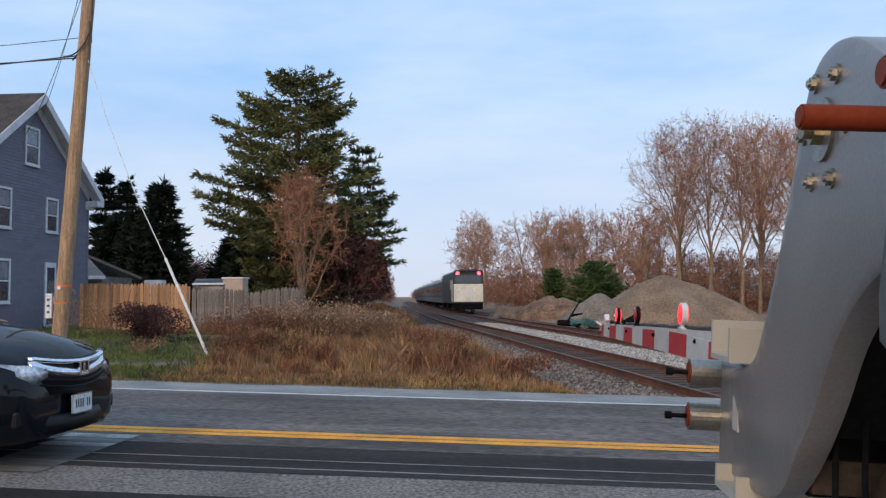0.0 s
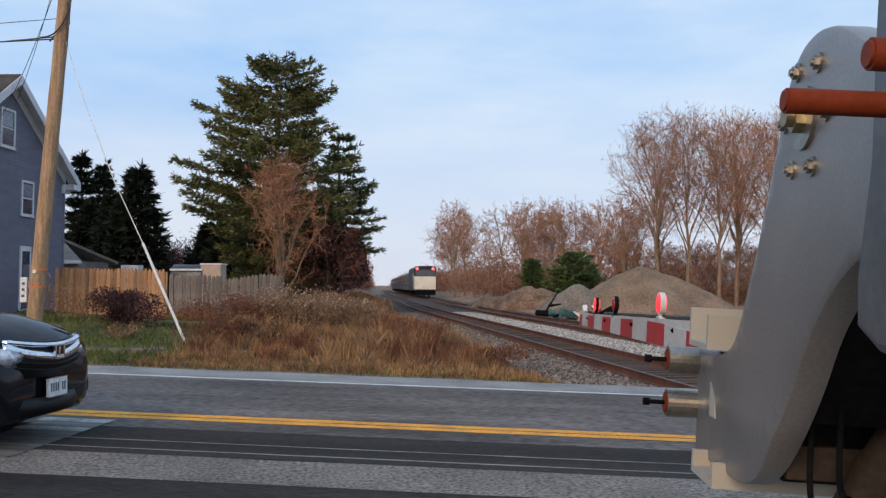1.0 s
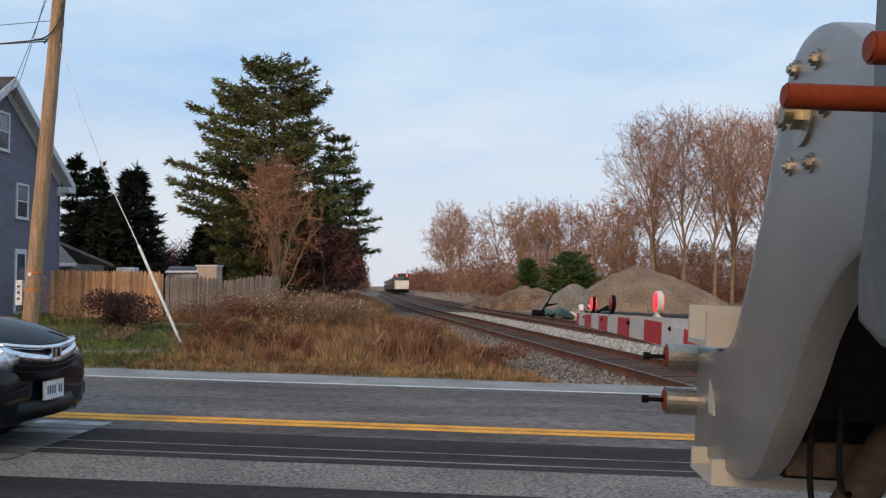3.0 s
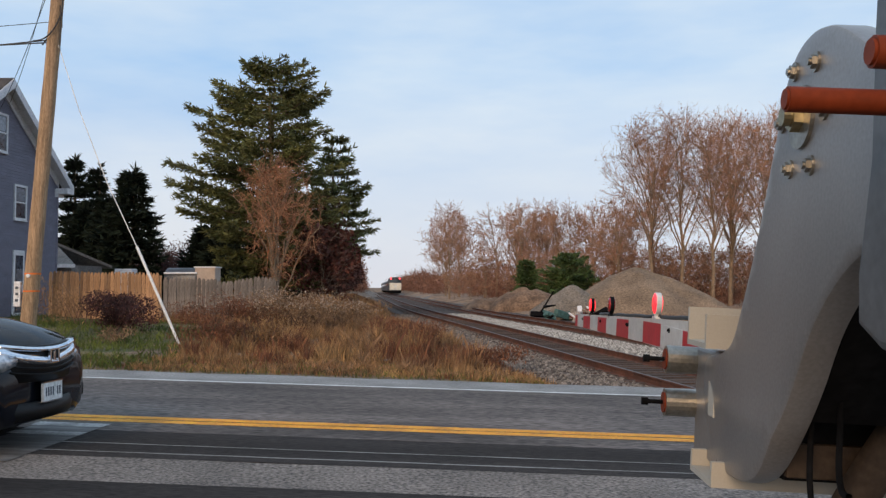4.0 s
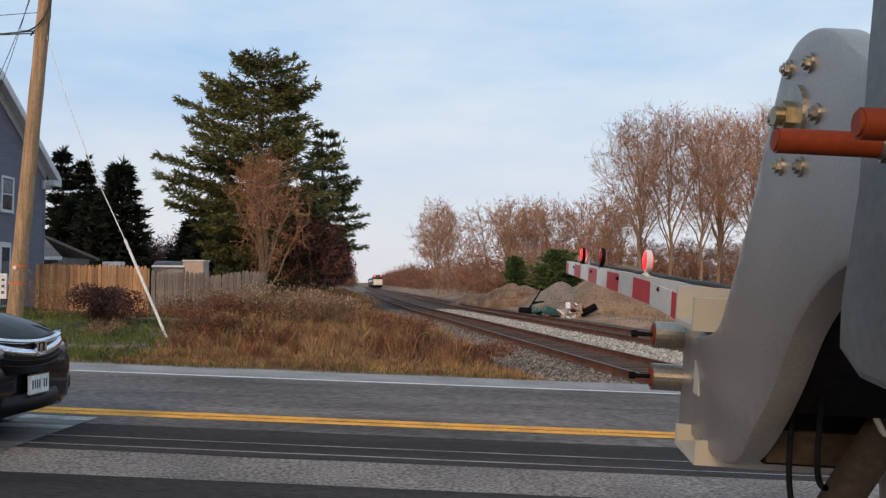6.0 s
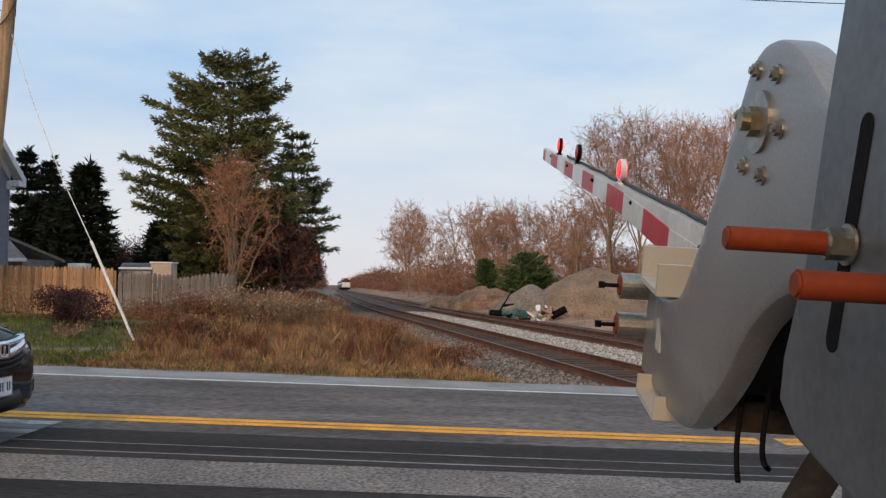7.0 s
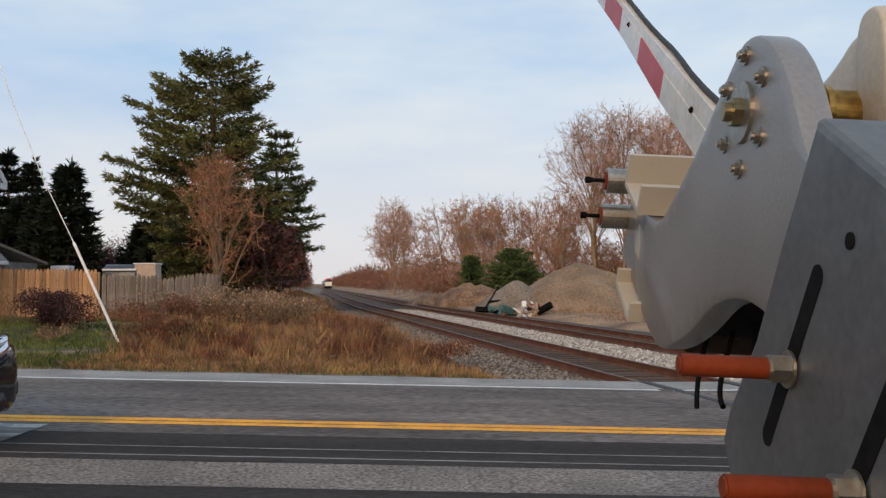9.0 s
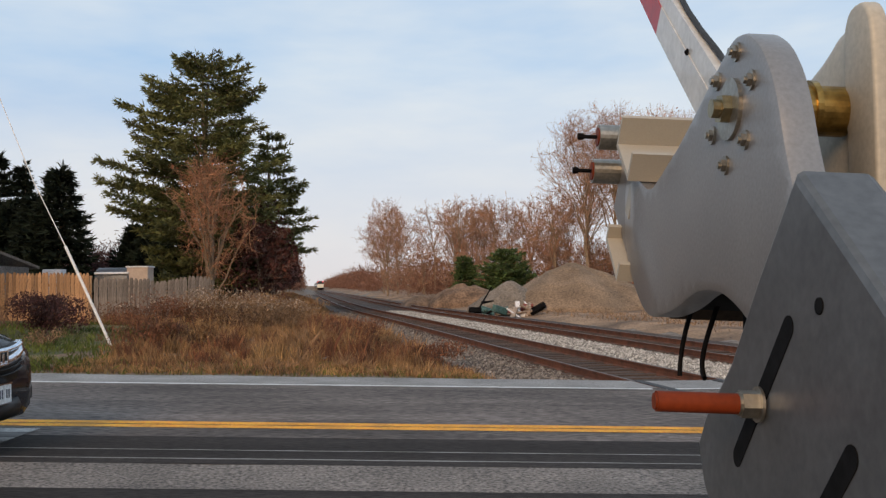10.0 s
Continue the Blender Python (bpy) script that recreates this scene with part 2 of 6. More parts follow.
    "junk_wood": material("junk_wood", (0.32, 0.24, 0.18), 0.8, dark=0.6, light=1.3, scale=6, fine=20, bump=0.2),
    "verge": material("verge", (0.27, 0.17, 0.07), 0.9, dark=0.6, light=1.25, scale=0.6, fine=3, bump=0, island=0.45, second=(0.10, 0.11, 0.03)),
    "seed": material("seed", (0.42, 0.33, 0.26), 0.95, dark=0.7, light=1.2, scale=2, fine=20, bump=0, island=0.3),
    "bank": material("bank", (0.155, 0.098, 0.064), 0.95, dark=0.55, light=1.3, scale=0.9, fine=7, bump=1.0, depth=0.08, second=(0.20, 0.125, 0.08)),
    "feather": material("feather", (0.16, 0.15, 0.15), 0.8, dark=0.7, light=1.3, scale=8, fine=60, bump=0.1),
    "beige": material("beige", (0.46, 0.36, 0.29), 0.8, grain=0.1, dark=0.85, light=1.1, scale=2, fine=12, bump=0.1),
}


# ---- building helpers ----
def finish(name, bm, mat, parent=None, smooth=False, label=""):
    me = bpy.data.meshes.new(name)
    bm.normal_update()
    bm.to_mesh(me)
    bm.free()
    for m in (mat if isinstance(mat, (list, tuple)) else [mat]):
        me.materials.append(m)
    if smooth:
        me.shade_smooth()
    ob = new(name, me)
    ob.parent = parent
    if label:
        ob["label"] = label
    return ob


def raw(name, verts, faces, mat, parent=None, smooth=False, label=""):
    me = bpy.data.meshes.new(name)
    me.from_pydata(verts, [], faces)
    for m in (mat if isinstance(mat, (list, tuple)) else [mat]):
        me.materials.append(m)
    if smooth:
        me.shade_smooth()
    ob = new(name, me)
    ob.parent = parent
    if label:
        ob["label"] = label
    return ob


part = finish


def thing(name, m, label, category, group="", kind=""):
    e = new(name)
    e.matrix_world = m
    return tagged(e, label, category, group, kind)


def box(bm, x0, x1, y0, y1, z0, z1, bevel=0.0, m=None, mi=0):
    r = bmesh.ops.create_cube(bm, size=1.0)
    vs = r["verts"]
    for v in vs:
        v.co = Vector((x0 + (v.co.x + 0.5) * (x1 - x0), y0 + (v.co.y + 0.5) * (y1 - y0), z0 + (v.co.z + 0.5) * (z1 - z0)))
    fs = {f for v in vs for f in v.link_faces}
    for f in fs:
        f.material_index = mi
    if m is not None:
        bmesh.ops.transform(bm, matrix=m, verts=vs)
    if bevel:
        es = list({e for v in vs for e in v.link_edges})
        bmesh.ops.bevel(bm, geom=es, offset=bevel, segments=2, affect="EDGES", profile=0.5, material=-1)
    return bm


def rod(bm, a, b, r0, r1=None, seg=14, caps=True, mi=0):
    a, b = Vector(a), Vector(b)
    r1 = r0 if r1 is None else r1
    q = (b - a).to_track_quat("Z", "Y").to_matrix().to_4x4()
    r = bmesh.ops.create_cone(bm, cap_ends=caps, segments=seg, radius1=r0, radius2=r1, depth=(b - a).length, matrix=Matrix.Translation((a + b) / 2) @ q)
    for f in {f for v in r["verts"] for f in v.link_faces}:
        f.material_index = mi
    return bm


def prism(bm, profile, x0, x1, bevel=0.0, seg=3):
    """A plate: a profile of (y, z) pairs extruded from x0 to x1, its rim rounded."""
    vs = [bm.verts.new((x0, y, z)) for y, z in profile]
    f = bm.faces.new(vs)
    r = bmesh.ops.extrude_face_region(bm, geom=[f])
    nv = [g for g in r["geom"] if isinstance(g, bmesh.types.BMVert)]
    bmesh.ops.translate(bm, vec=(x1 - x0, 0, 0), verts=nv)
    bmesh.ops.recalc_face_normals(bm, faces=bm.faces[:])
    if bevel:
        es = [e for e in bm.edges if abs(e.verts[0].co.x - e.verts[1].co.x) < 1e-6]
        bmesh.ops.bevel(bm, geom=es, offset=bevel, segments=seg, affect="EDGES", profile=0.5, material=-1)
    return bm


def smooth_profile(pts, rounds=2):
    """Corner cutting, so that a cast outline has rounded corners."""
    for _ in range(rounds):
        out = []
        for i, p in enumerate(pts):
            q = pts[(i + 1) % len(pts)]
            out.append((p[0] * 0.78 + q[0] * 0.22, p[1] * 0.78 + q[1] * 0.22))
            out.append((p[0] * 0.22 + q[0] * 0.78, p[1] * 0.22 + q[1] * 0.78))
        pts = out
    return pts


def cable(name, pts, r, mat, parent=None, label=""):
    cu = bpy.data.curves.new(name, "CURVE")
    cu.dimensions, cu.bevel_depth, cu.bevel_resolution = "3D", r, 2
    sp = cu.splines.new("POLY")
    sp.points.add(len(pts) - 1)
    for p, c in zip(sp.points, pts):
        p.co = (*c, 1)
    cu.materials.append(mat)
    dg = bpy.context.evaluated_depsgraph_get()
    tmp = bpy.data.objects.new("tmp", cu)
    me = bpy.data.meshes.new_from_object(tmp)
    bpy.data.objects.remove(tmp)
    me.name = name
    ob = new(name, me)
    ob.parent = parent
    if label:
        ob["label"] = label
    return ob


def bezier(a, b, c, d, n=14):
    a, b, c, d = map(Vector, (a, b, c, d))
    return [a * (1 - t) ** 3 + b * 3 * t * (1 - t) ** 2 + c * 3 * t * t * (1 - t) + d * t ** 3 for t in (i / n for i in range(n + 1))]


# ---- the lie of the land ----
def track_x(y, side=0.0):
    """The far track's centre line; side: metres to its right."""
    return 6.9 - 0.145 * y + 3.9 * math.exp(-y / 54.0) + 0.35 * (1 - math.tanh((y - 50.0) / 12.0)) + side * 1.013


NEAR = -4.2


RAIL_Z = -0.085


def road_z(x):
    return -0.0245 * max(-60.0, min(x, 3.6))


def land_z(x, y):
    z = road_z(x)
    if y > 14.6:
        k = min(1.0, (y - 14.6) / 4.0)
        d = abs(x - track_x(y, NEAR / 2))
        low = max(0.0, min(1.0, (7.0 - d) / 2.6))
        z = z * (1 - k * low) + (-0.42) * k * low
        if x > track_x(y, 5):
            z -= 0.1 * k
        z += 0.10 * k * (noise.noise((x * 0.25, y * 0.25, 0.0))) + 0.04 * k * noise.noise((x * 1.1, y * 1.1, 3.0))
    if y > 160:
        z -= min(1.2, (y - 160) * 0.002)
    return z - 0.03


# ---- ground, road, railway ----
def axis(stops):
    out = []
    for a, b, s in stops:
        n = max(1, round((b - a) / s))
        out += [a + (b - a) * i / n for i in range(n)]
    return out + [stops[-1][1]]


def build_ground():
    xs = axis([(-2500, -300, 400), (-300, -60, 30), (-60, -24, 3), (-24, 24, 0.8), (24, 60, 3), (60, 300, 30), (300, 2500, 400)])
    ys = axis([(-300, -20, 40), (-20, 14, 4), (14, 48, 0.7), (48, 120, 3), (120, 400, 20), (400, 4000, 400)])
    verts = [(x, y, land_z(x, y) if y > 14.6 else road_z(x) - 0.05) for y in ys for x in xs]
    w = len(xs)
    faces, mats = [], []
    for j in range(len(ys) - 1):
        for i in range(w - 1):
            faces.append((j * w + i, j * w + i + 1, (j + 1) * w + i + 1, (j + 1) * w + i))
            x, y = (xs[i] + xs[i + 1]) / 2, (ys[j] + ys[j + 1]) / 2
            s = x - track_x(y, NEAR / 2)
            wob = noise.noise((x * 0.4, y * 0.4, 7.0)) * 0.9
            if y < 14.6:
                mats.append(0)
            elif -max(4.1, 5.3 - 0.02 * (y - 15)) + wob * 0.4 < s < 5.2 + wob:
                mats.append(1)
            elif s > 5.0:
                mats.append(2)
            elif y > 17 and x + wob < -7.5 and y < 34:
                mats.append(3)
            else:
                mats.append(0)
    g = raw("ground", verts, faces, [M["dirt"], M["ballast"], M["sand"], M["lawn"]])
    g.data.polygons.foreach_set("material_index", mats)
    g.data.shade_smooth()
    tagged(g, "rough ground of dry grass, gravel and sand", "ground", kind="structure")


M["lawn"] = material("lawn", (0.06, 0.085, 0.022), 0.95, dark=0.6, light=1.2, scale=0.8, fine=12, bump=0.8, depth=0.04, second=(0.13, 0.10, 0.04))
M["sand"] = material("sand", (0.19, 0.112, 0.066), 0.95, dark=0.6, light=1.25, scale=0.35, fine=9, bump=0.6, depth=0.04, second=(0.30, 0.185, 0.108))


def strip(name, y0, y1, mat, label, lift=0.0, x0=-70.0, x1=70.0, step=1.0, category="road", wob=0.0, seed=0.0):
    n = round((x1 - x0) / step)
    verts, faces = [], []
    for i in range(n + 1):
        x = x0 + (x1 - x0) * i / n
        e0 = y0 + wob * noise.noise((x * 0.7, seed, 1.0))
        e1 = y1 + wob * noise.noise((x * 0.7, seed + 5.0, 2.0))
        z = road_z(x) + lift
        verts += [(x, e0, z), (x, e1, z), (x, e0, z - 0.2), (x, e1, z - 0.2)]
    for i in range(n):
        a, b = 4 * i, 4 * i + 4
        faces += [(a, b, b + 1, a + 1), (a + 2, b + 2, b, a), (a + 1, b + 1, b + 3, a + 3)]
    return tagged(raw(name, verts, faces, mat), label, category, kind="structure")


def paint(name, y0, y1, mat, label, x0=-70.0, x1=70.0, lift=0.004, seed=1):
    rng = random.Random(seed)
    n = max(2, round((x1 - x0) / 0.3))
    verts, faces = [], []
    for i in range(n + 1):
        x = x0 + (x1 - x0) * i / n
        verts += [(x, y0 + rng.uniform(-0.008, 0.008), road_z(x) + lift), (x, y1 + rng.uniform(-0.008, 0.008), road_z(x) + lift)]
        if i:
            b = 2 * i
            faces.append((b - 2, b, b + 1, b - 1))
    return tagged(raw(name, verts, faces, mat), label, "road marking", kind="structure")


def build_road():
    strip("road_near", -6.0, 7.66, M["asphalt_old"], "worn light grey asphalt of the near roadside", wob=0.04)
    strip("road_seam", 7.66, 9.0, M["asphalt_seam"], "dark tyre-polished asphalt band along the near lane", 0.0, wob=0.03, seed=3)
    strip("road", 9.0, 13.74, M["asphalt"], "dark grey asphalt road lanes", wob=0.02, seed=5)
    strip("road_shoulder", 13.74, 14.85, M["asphalt_edge"], "pale gritty shoulder of the road", -0.006, wob=0.16, seed=9, step=0.35)
    for i, (a, b) in enumerate(((9.53, 9.72), (9.755, 9.945))):
        paint("yellow_line_%d" % (i + 1), a, b, M["yellow"], "solid yellow centre line painted on the asphalt", seed=i)
    paint("white_line", 13.55, 13.68, M["edge_paint"], "worn white edge line painted on the asphalt", seed=4)
    paint("tar_line_1", 8.27, 8.30, M["asphalt_edge"], "thin pale crack line in the asphalt", seed=6)
    paint("tar_line_2", 7.86, 7.895, M["asphalt_edge"], "thin pale seam line in the asphalt", seed=7)
    paint("tyre_band", 5.7, 6.72, M["asphalt_seam"], "dark tyre band along the old asphalt", seed=8)
    # the stop bar, worn through by tyres and partly darkened for the car's shade
    for i, (a, b, w, mat) in enumerate(((9.12, 9.34, 0.8, "white_paint"), (8.80, 9.12, 0.74, "stop_paint"), (8.60, 8.80, 0.76, "white_paint"), (7.3, 8.60, 0.7, "stop_paint"))):
        paint("stop_bar_%d" % (i + 1), a, b, M[mat], "tyre-worn white stop bar before the crossing, partly darkened as car shade", -4.18 - w, -4.18, 0.008, 20 + i)


def sweep(name, path, profile, mat, parent=None, mats=None):
    """Sweeps a profile of (side, up) pairs along a path of (x, y, z) that runs along y."""
    verts, faces, k = [], [], len(profile)
    for i, p in enumerate(path):
        a, b = Vector(path[max(0, i - 1)]), Vector(path[min(len(path) - 1, i + 1)])
        d = (b - a).normalized()
        s = d.cross(Vector((0, 0, 1))).normalized()
        verts += [tuple(Vector(p) + s * u + Vector((0, 0, v))) for u, v in profile]
    mi = []
    for i in range(len(path) - 1):
        for j in range(k):
            faces.append((i * k + j, i * k + (j + 1) % k, (i + 1) * k + (j + 1) % k, (i + 1) * k + j))
            mi.append(1 if mats and j in mats else 0)
    ob = raw(name, verts, faces, mat, parent)
    ob.data.polygons.foreach_set("material_index", mi)
    bm = bmesh.new()
    bm.from_mesh(ob.data)
    bmesh.ops.recalc_face_normals(bm, faces=bm.faces[:])
    bm.to_mesh(ob.data)
    bm.free()
    return ob


RAIL = [(-0.07, -0.17), (0.07, -0.17), (0.07, -0.155), (0.012, -0.14), (0.012, -0.04), (0.036, -0.03), (0.036, 0.0), (-0.036, 0.0), (-0.036, -0.03), (-0.012, -0.04),
        (-0.012, -0.14), (-0.07, -0.155)]


def build_tracks():
    ys = axis([(-30, 100, 2.0), (100, 300, 8), (300, 900, 30)])
    tracks = []
    for k, off in enumerate((NEAR, 0.0)):
        t = thing("railway_track", Matrix.Identity(4), ("rusty steel rails on dark wooden ties, nearer of two tracks", "rusty steel rails on dark wooden ties, used by the train")[k], "track",
                  "railway tracks", "structure")
        for s in (-0.755, 0.755):
            sweep("rail", [(track_x(y, off + s), y, RAIL_Z + (0 if y < 160 else -min(1.2, (y - 160) * 0.002))) for y in ys], RAIL, [M["rust_rail"], M["rail_top"]], t, {6})
        tracks.append((t, off))
    ya = axis([(14.8, 120, 1.5), (120, 900, 30)])
    prof = [(-3.7, -0.55), (-2.7, -0.20), (-1.3, -0.17), (1.3, -0.17), (1.95, -0.13), (2.7, -0.17), (5.5, -0.17), (7.0, -0.20), (8.4, -0.62)]
    bed = sweep("ballast_bed", [(track_x(y, NEAR), y, RAIL_Z + (0 if y < 160 else -min(1.2, (y - 160) * 0.002))) for y in ya], prof, M["bed"])
    tagged(bed, "grey crushed stone bed under the tracks", "ballast", kind="structure")
    # crossing strips: black rubber flangeways beside the rails where the road meets them
    for k, off in enumerate((NEAR, 0.0)):
        for j, s in enumerate((-0.66, 0.66)):
            f = sweep("crossing_strip_%d" % (2 * k + j + 1), [(track_x(y, off + s), y, RAIL_Z) for y in axis([(2, 14.8, 1.1)])], [(-0.11, -0.1), (0.04, -0.1), (0.04, 0.006), (-0.11, 0.006)], M["rubber"])
            tagged(f, "black rubber flangeway strip in the road", "crossing strip", kind="structure")
    # loose stones
    def stones(name, n, mat, label, area, size):
        rng = random.Random(len(name) + size[1] * 100)
        verts, faces = [], []
        for _ in range(n):
            y = 14.9 + 45 * rng.random() ** 1.8
            u = rng.uniform(*area)
            x = track_x(y, u + NEAR)
            z = RAIL_Z - 0.165 + 0.04 * max(0, 1 - abs(u - 1.9))
            if u < -2.7:
                z = RAIL_Z - 0.2 + (u + 2.7) * 0.35
            r = rng.uniform(*size)
            b = len(verts)
            for dx, dy, dz in ((1, 0, 0), (-1, 0, 0), (0, 1, 0), (0, -1, 0), (0, 0, 1), (0, 0, -0.5)):
                verts.append((x + dx * r * rng.uniform(0.6, 1.2) + dy * r * 0.3, y + dy * r * rng.uniform(0.6, 1.2), z + dz * r * rng.uniform(0.6, 1.1)))
            for f in ((0, 2, 4), (2, 1, 4), (1, 3, 4), (3, 0, 4), (2, 0, 5), (1, 2, 5), (3, 1, 5), (0, 3, 5)):
                faces.append(tuple(b + i for i in f))
        return tagged(raw(name, verts, faces, mat), label, "stones", kind="stuff")
    stones("white_stones", 13000, M["stone"], "pale fresh crushed stone between the tracks", (1.15, 3.05), (0.03, 0.07))
    stones("grey_stones", 9000, M["stone_dark"], "grey crushed stone beside the rails", (-3.6, -0.95), (0.02, 0.055))
    return tracks


def build_ties(tracks):
    bm = bmesh.new()
    box(bm, -1.3, 1.3, -0.11, 0.11, -0.2, 0.0, 0.012)
    me = bpy.data.meshes.new("tie")
    bm.to_mesh(me)
    bm.free()
    me.materials.append(M["tie"])
    rng = random.Random(8)
    for t, off in tracks:
        for i in range(150):
            y = 15.1 + i * 0.52
            o = new("tie", me)
            o.parent = t
            o.matrix_world = pose(track_x(y, off) + rng.uniform(-0.03, 0.03), y, RAIL_Z - 0.15 + rng.uniform(-0.006, 0.006), 0, 0, 9 + rng.uniform(-1, 1))


# ---- the crossing gate ----
HUB = (0.60, 1.715, 1.931)
GATE_BASE = Matrix.Translation(HUB) @ pose(0, 0, 0, 0, 0, 0.573) @ pose(0, 0, 0, 0, 2.78, 0)


def bolt(bm, x, y, z, r=0.0135, h=0.013, stud=0.005, direction=-1):
    rod(bm, (x, y, z), (x + direction * 0.005, y, z), r * 1.45, seg=16)
    rod(bm, (x + direction * 0.005, y, z), (x + direction * h, y, z), r, seg=6)
    rod(bm, (x + direction * h, y, z), (x + direction * (h + stud), y, z), r * 0.55, seg=10)


CAST = [(-0.05, 0.160), (0.03, 0.150), (0.09, 0.115), (0.125, 0.055), (0.19, -0.07), (0.26, -0.21), (0.35, -0.35), (0.43, -0.465), (0.54, -0.50), (0.71, -0.52), (0.76, -0.62),
        (0.71, -0.76), (0.54, -0.795), (0.36, -0.785), (0.24, -0.745), (0.12, -0.645), (0.02, -0.535), (-0.06, -0.42), (-0.14, -0.35), (-0.22, -0.30), (-0.32, -0.265), (-0.42, -0.25),
        (-0.66, -0.25), (-0.66, 0.0), (-0.46, 0.0), (-0.36, 0.03), (-0.27, 0.072), (-0.20, 0.115), (-0.13, 0.145)]
# outline of the black block standing for shade between the arms
GAP_FILL = [(0.10, -0.60), (0.0, -0.49), (-0.10, -0.375), (-0.24, -0.29), (-0.36, -0.40), (-0.52, -0.45), (-0.58, -0.40), (-0.58, -0.10), (-0.30, -0.12), (0.0, -0.16), (0.16, -0.40)]
PLATE = [(-0.565, 0.19), (-0.555, 0.0), (-0.555, -0.17), (-0.525, -0.32), (-0.53, -0.385), (-0.60, -0.415), (-0.80, -0.42), (-1.10, -0.42), (-1.17, -0.36),
         (-1.17, 0.12), (-1.10, 0.20), (-0.85, 0.20)]


def cast_relief(y, z):
    """A soft fold runs round the lower lobe; beyond it the cast face falls back."""
    past = max((y - 0.55) * 0.68 - (z + 0.572) * 0.735 - 0.02, -(z + 0.66))
    k = 0.018
    fall = k * math.log1p(math.exp(max(-20.0, min(20.0, past / k))))
    ridge = math.exp(-((past + 0.035) / 0.04) ** 2)
    ease = max(0.0, min(1.0, (y - 0.05) / 0.15))
    return ease * (0.008 * ridge - 0.11 * fall)


def build_gate():
    g = thing("crossing_gate", GATE_BASE, "galvanized railway crossing gate arm with counterweight and rusty rods", "crossing gate")
    for x0, x1 in ((0.0, 0.065), (0.48, 0.545)):
        bm = bmesh.new()
        prism(bm, smooth_profile(CAST, 2), x0, x1, 0.008, 2)
        for k in range(30):
            for no, at in (((0, 1, 0), (0, -0.64 + k * 0.045, 0)), ((0, 0, 1), (0, 0, -0.77 + k * 0.032))):
                bmesh.ops.bisect_plane(bm, geom=bm.verts[:] + bm.edges[:] + bm.faces[:], plane_co=at, plane_no=no)
        for v in bm.verts:
            if v.co.x - x0 < 0.02:
                v.co.x -= cast_relief(v.co.y, v.co.z)
        c = part("support_casting", bm, M["galv"], g, smooth=True, label="cast galvanized support arm")
        c.data.set_sharp_from_angle(angle=radians(24))
    for x0, x1 in ((-0.11, 0.0), (0.545, 0.655)):
        bm = bmesh.new()
        prism(bm, PLATE, x0, x1, 0.012, 2)
        plate = part("counterweight_plate", bm, M["galv_dark"], g, label="dark galvanized counterweight plate with two slots")
        out = x0 if x0 < 0 else x1
        sgn = -1 if x0 < 0 else 1
        for y in (-0.69, -0.915):
            bm = bmesh.new()
            prism(bm, [(y + 0.002 + 0.010 * u + 0.016 * math.cos(a), (0.02 if u == 0 else -0.25) + 0.016 * math.sin(a)) for u, lo in ((0, 0), (1, 180)) for a in (radians(lo + 22.5 * k) for k in range(9))], out + sgn * 0.0015, out - sgn * 0.004)
            part("slot", bm, M["black"], plate, label="dark slot")
        bm = bmesh.new()
        rod(bm, (out + sgn * 0.002, -0.74, 0.10), (out - sgn * 0.01, -0.74, 0.10), 0.011)
        part("hole", bm, M["black"], plate, label="small dark hole")
    for y, z in ((-0.69, -0.125), (-0.915, -0.131)):
        bm = bmesh.new()
        rod(bm, (-0.265, y, z), (0.80, y, z), 0.0150, seg=20)
        bmesh.ops.bevel(bm, geom=[e for e in bm.edges if abs(e.verts[0].co.x - e.verts[1].co.x) < 1e-5], offset=0.003, segments=2, affect="EDGES")
        r = part("threaded_rod", bm, M["rod_rust"], g, smooth=True, label="rust-red steel rod")
        r.data.set_sharp_from_angle(angle=radians(35))
        bm = bmesh.new()
        rod(bm, (-0.113, y, z), (-0.117, y, z), 0.026, seg=20)
        rod(bm, (-0.117, y, z), (-0.141, y, z), 0.0205, seg=6)
        rod(bm, (-0.141, y, z), (-0.145, y, z), 0.0165, seg=16)
        part("nut", bm, M["zinc_white"], r, label="zinc hex nut")
    for y in (-0.72, -0.96):
        bm = bmesh.new()
        box(bm, 0.08, 0.46, y - 0.10, y + 0.10, -0.39, 0.16, 0.01)
        part("counterweight", bm, M["galv_dark"], g, label="grey cast counterweight")
    # black block put in for the shade in the hollow between the arms
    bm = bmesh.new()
    prism(bm, GAP_FILL, 0.066, 0.479)
    part("gap_shade_block", bm, M["black"], g, label="black block added as shade between the support arms")
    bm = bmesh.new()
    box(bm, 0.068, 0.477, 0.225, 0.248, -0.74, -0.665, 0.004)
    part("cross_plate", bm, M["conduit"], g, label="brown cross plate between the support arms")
    # added black sheet that closes the hollow as shade would
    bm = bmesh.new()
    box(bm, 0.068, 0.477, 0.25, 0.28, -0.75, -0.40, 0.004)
    part("gap_shade_sheet", bm, M["black"], g, label="black sheet added as shade across the arms' hollow")
    # hub
    bm = bmesh.new()
    rod(bm, (0.0, 0.0, 0.0), (-0.008, 0, 0), 0.062, seg=28)
    part("hub_washer", bm, M["zinc_white"], g, label="broad zinc washer")
    bm = bmesh.new()
    rod(bm, (-0.008, 0, 0), (-0.026, 0, 0), 0.030, seg=6)
    rod(bm, (-0.026, 0, 0), (-0.042, 0, 0), 0.019, seg=16)
    part("hub_nut", bm, M["zinc"], g, label="yellow zinc hub nut")
    for i in range(6):
        a = radians(4 + 60 * i)
        bm = bmesh.new()
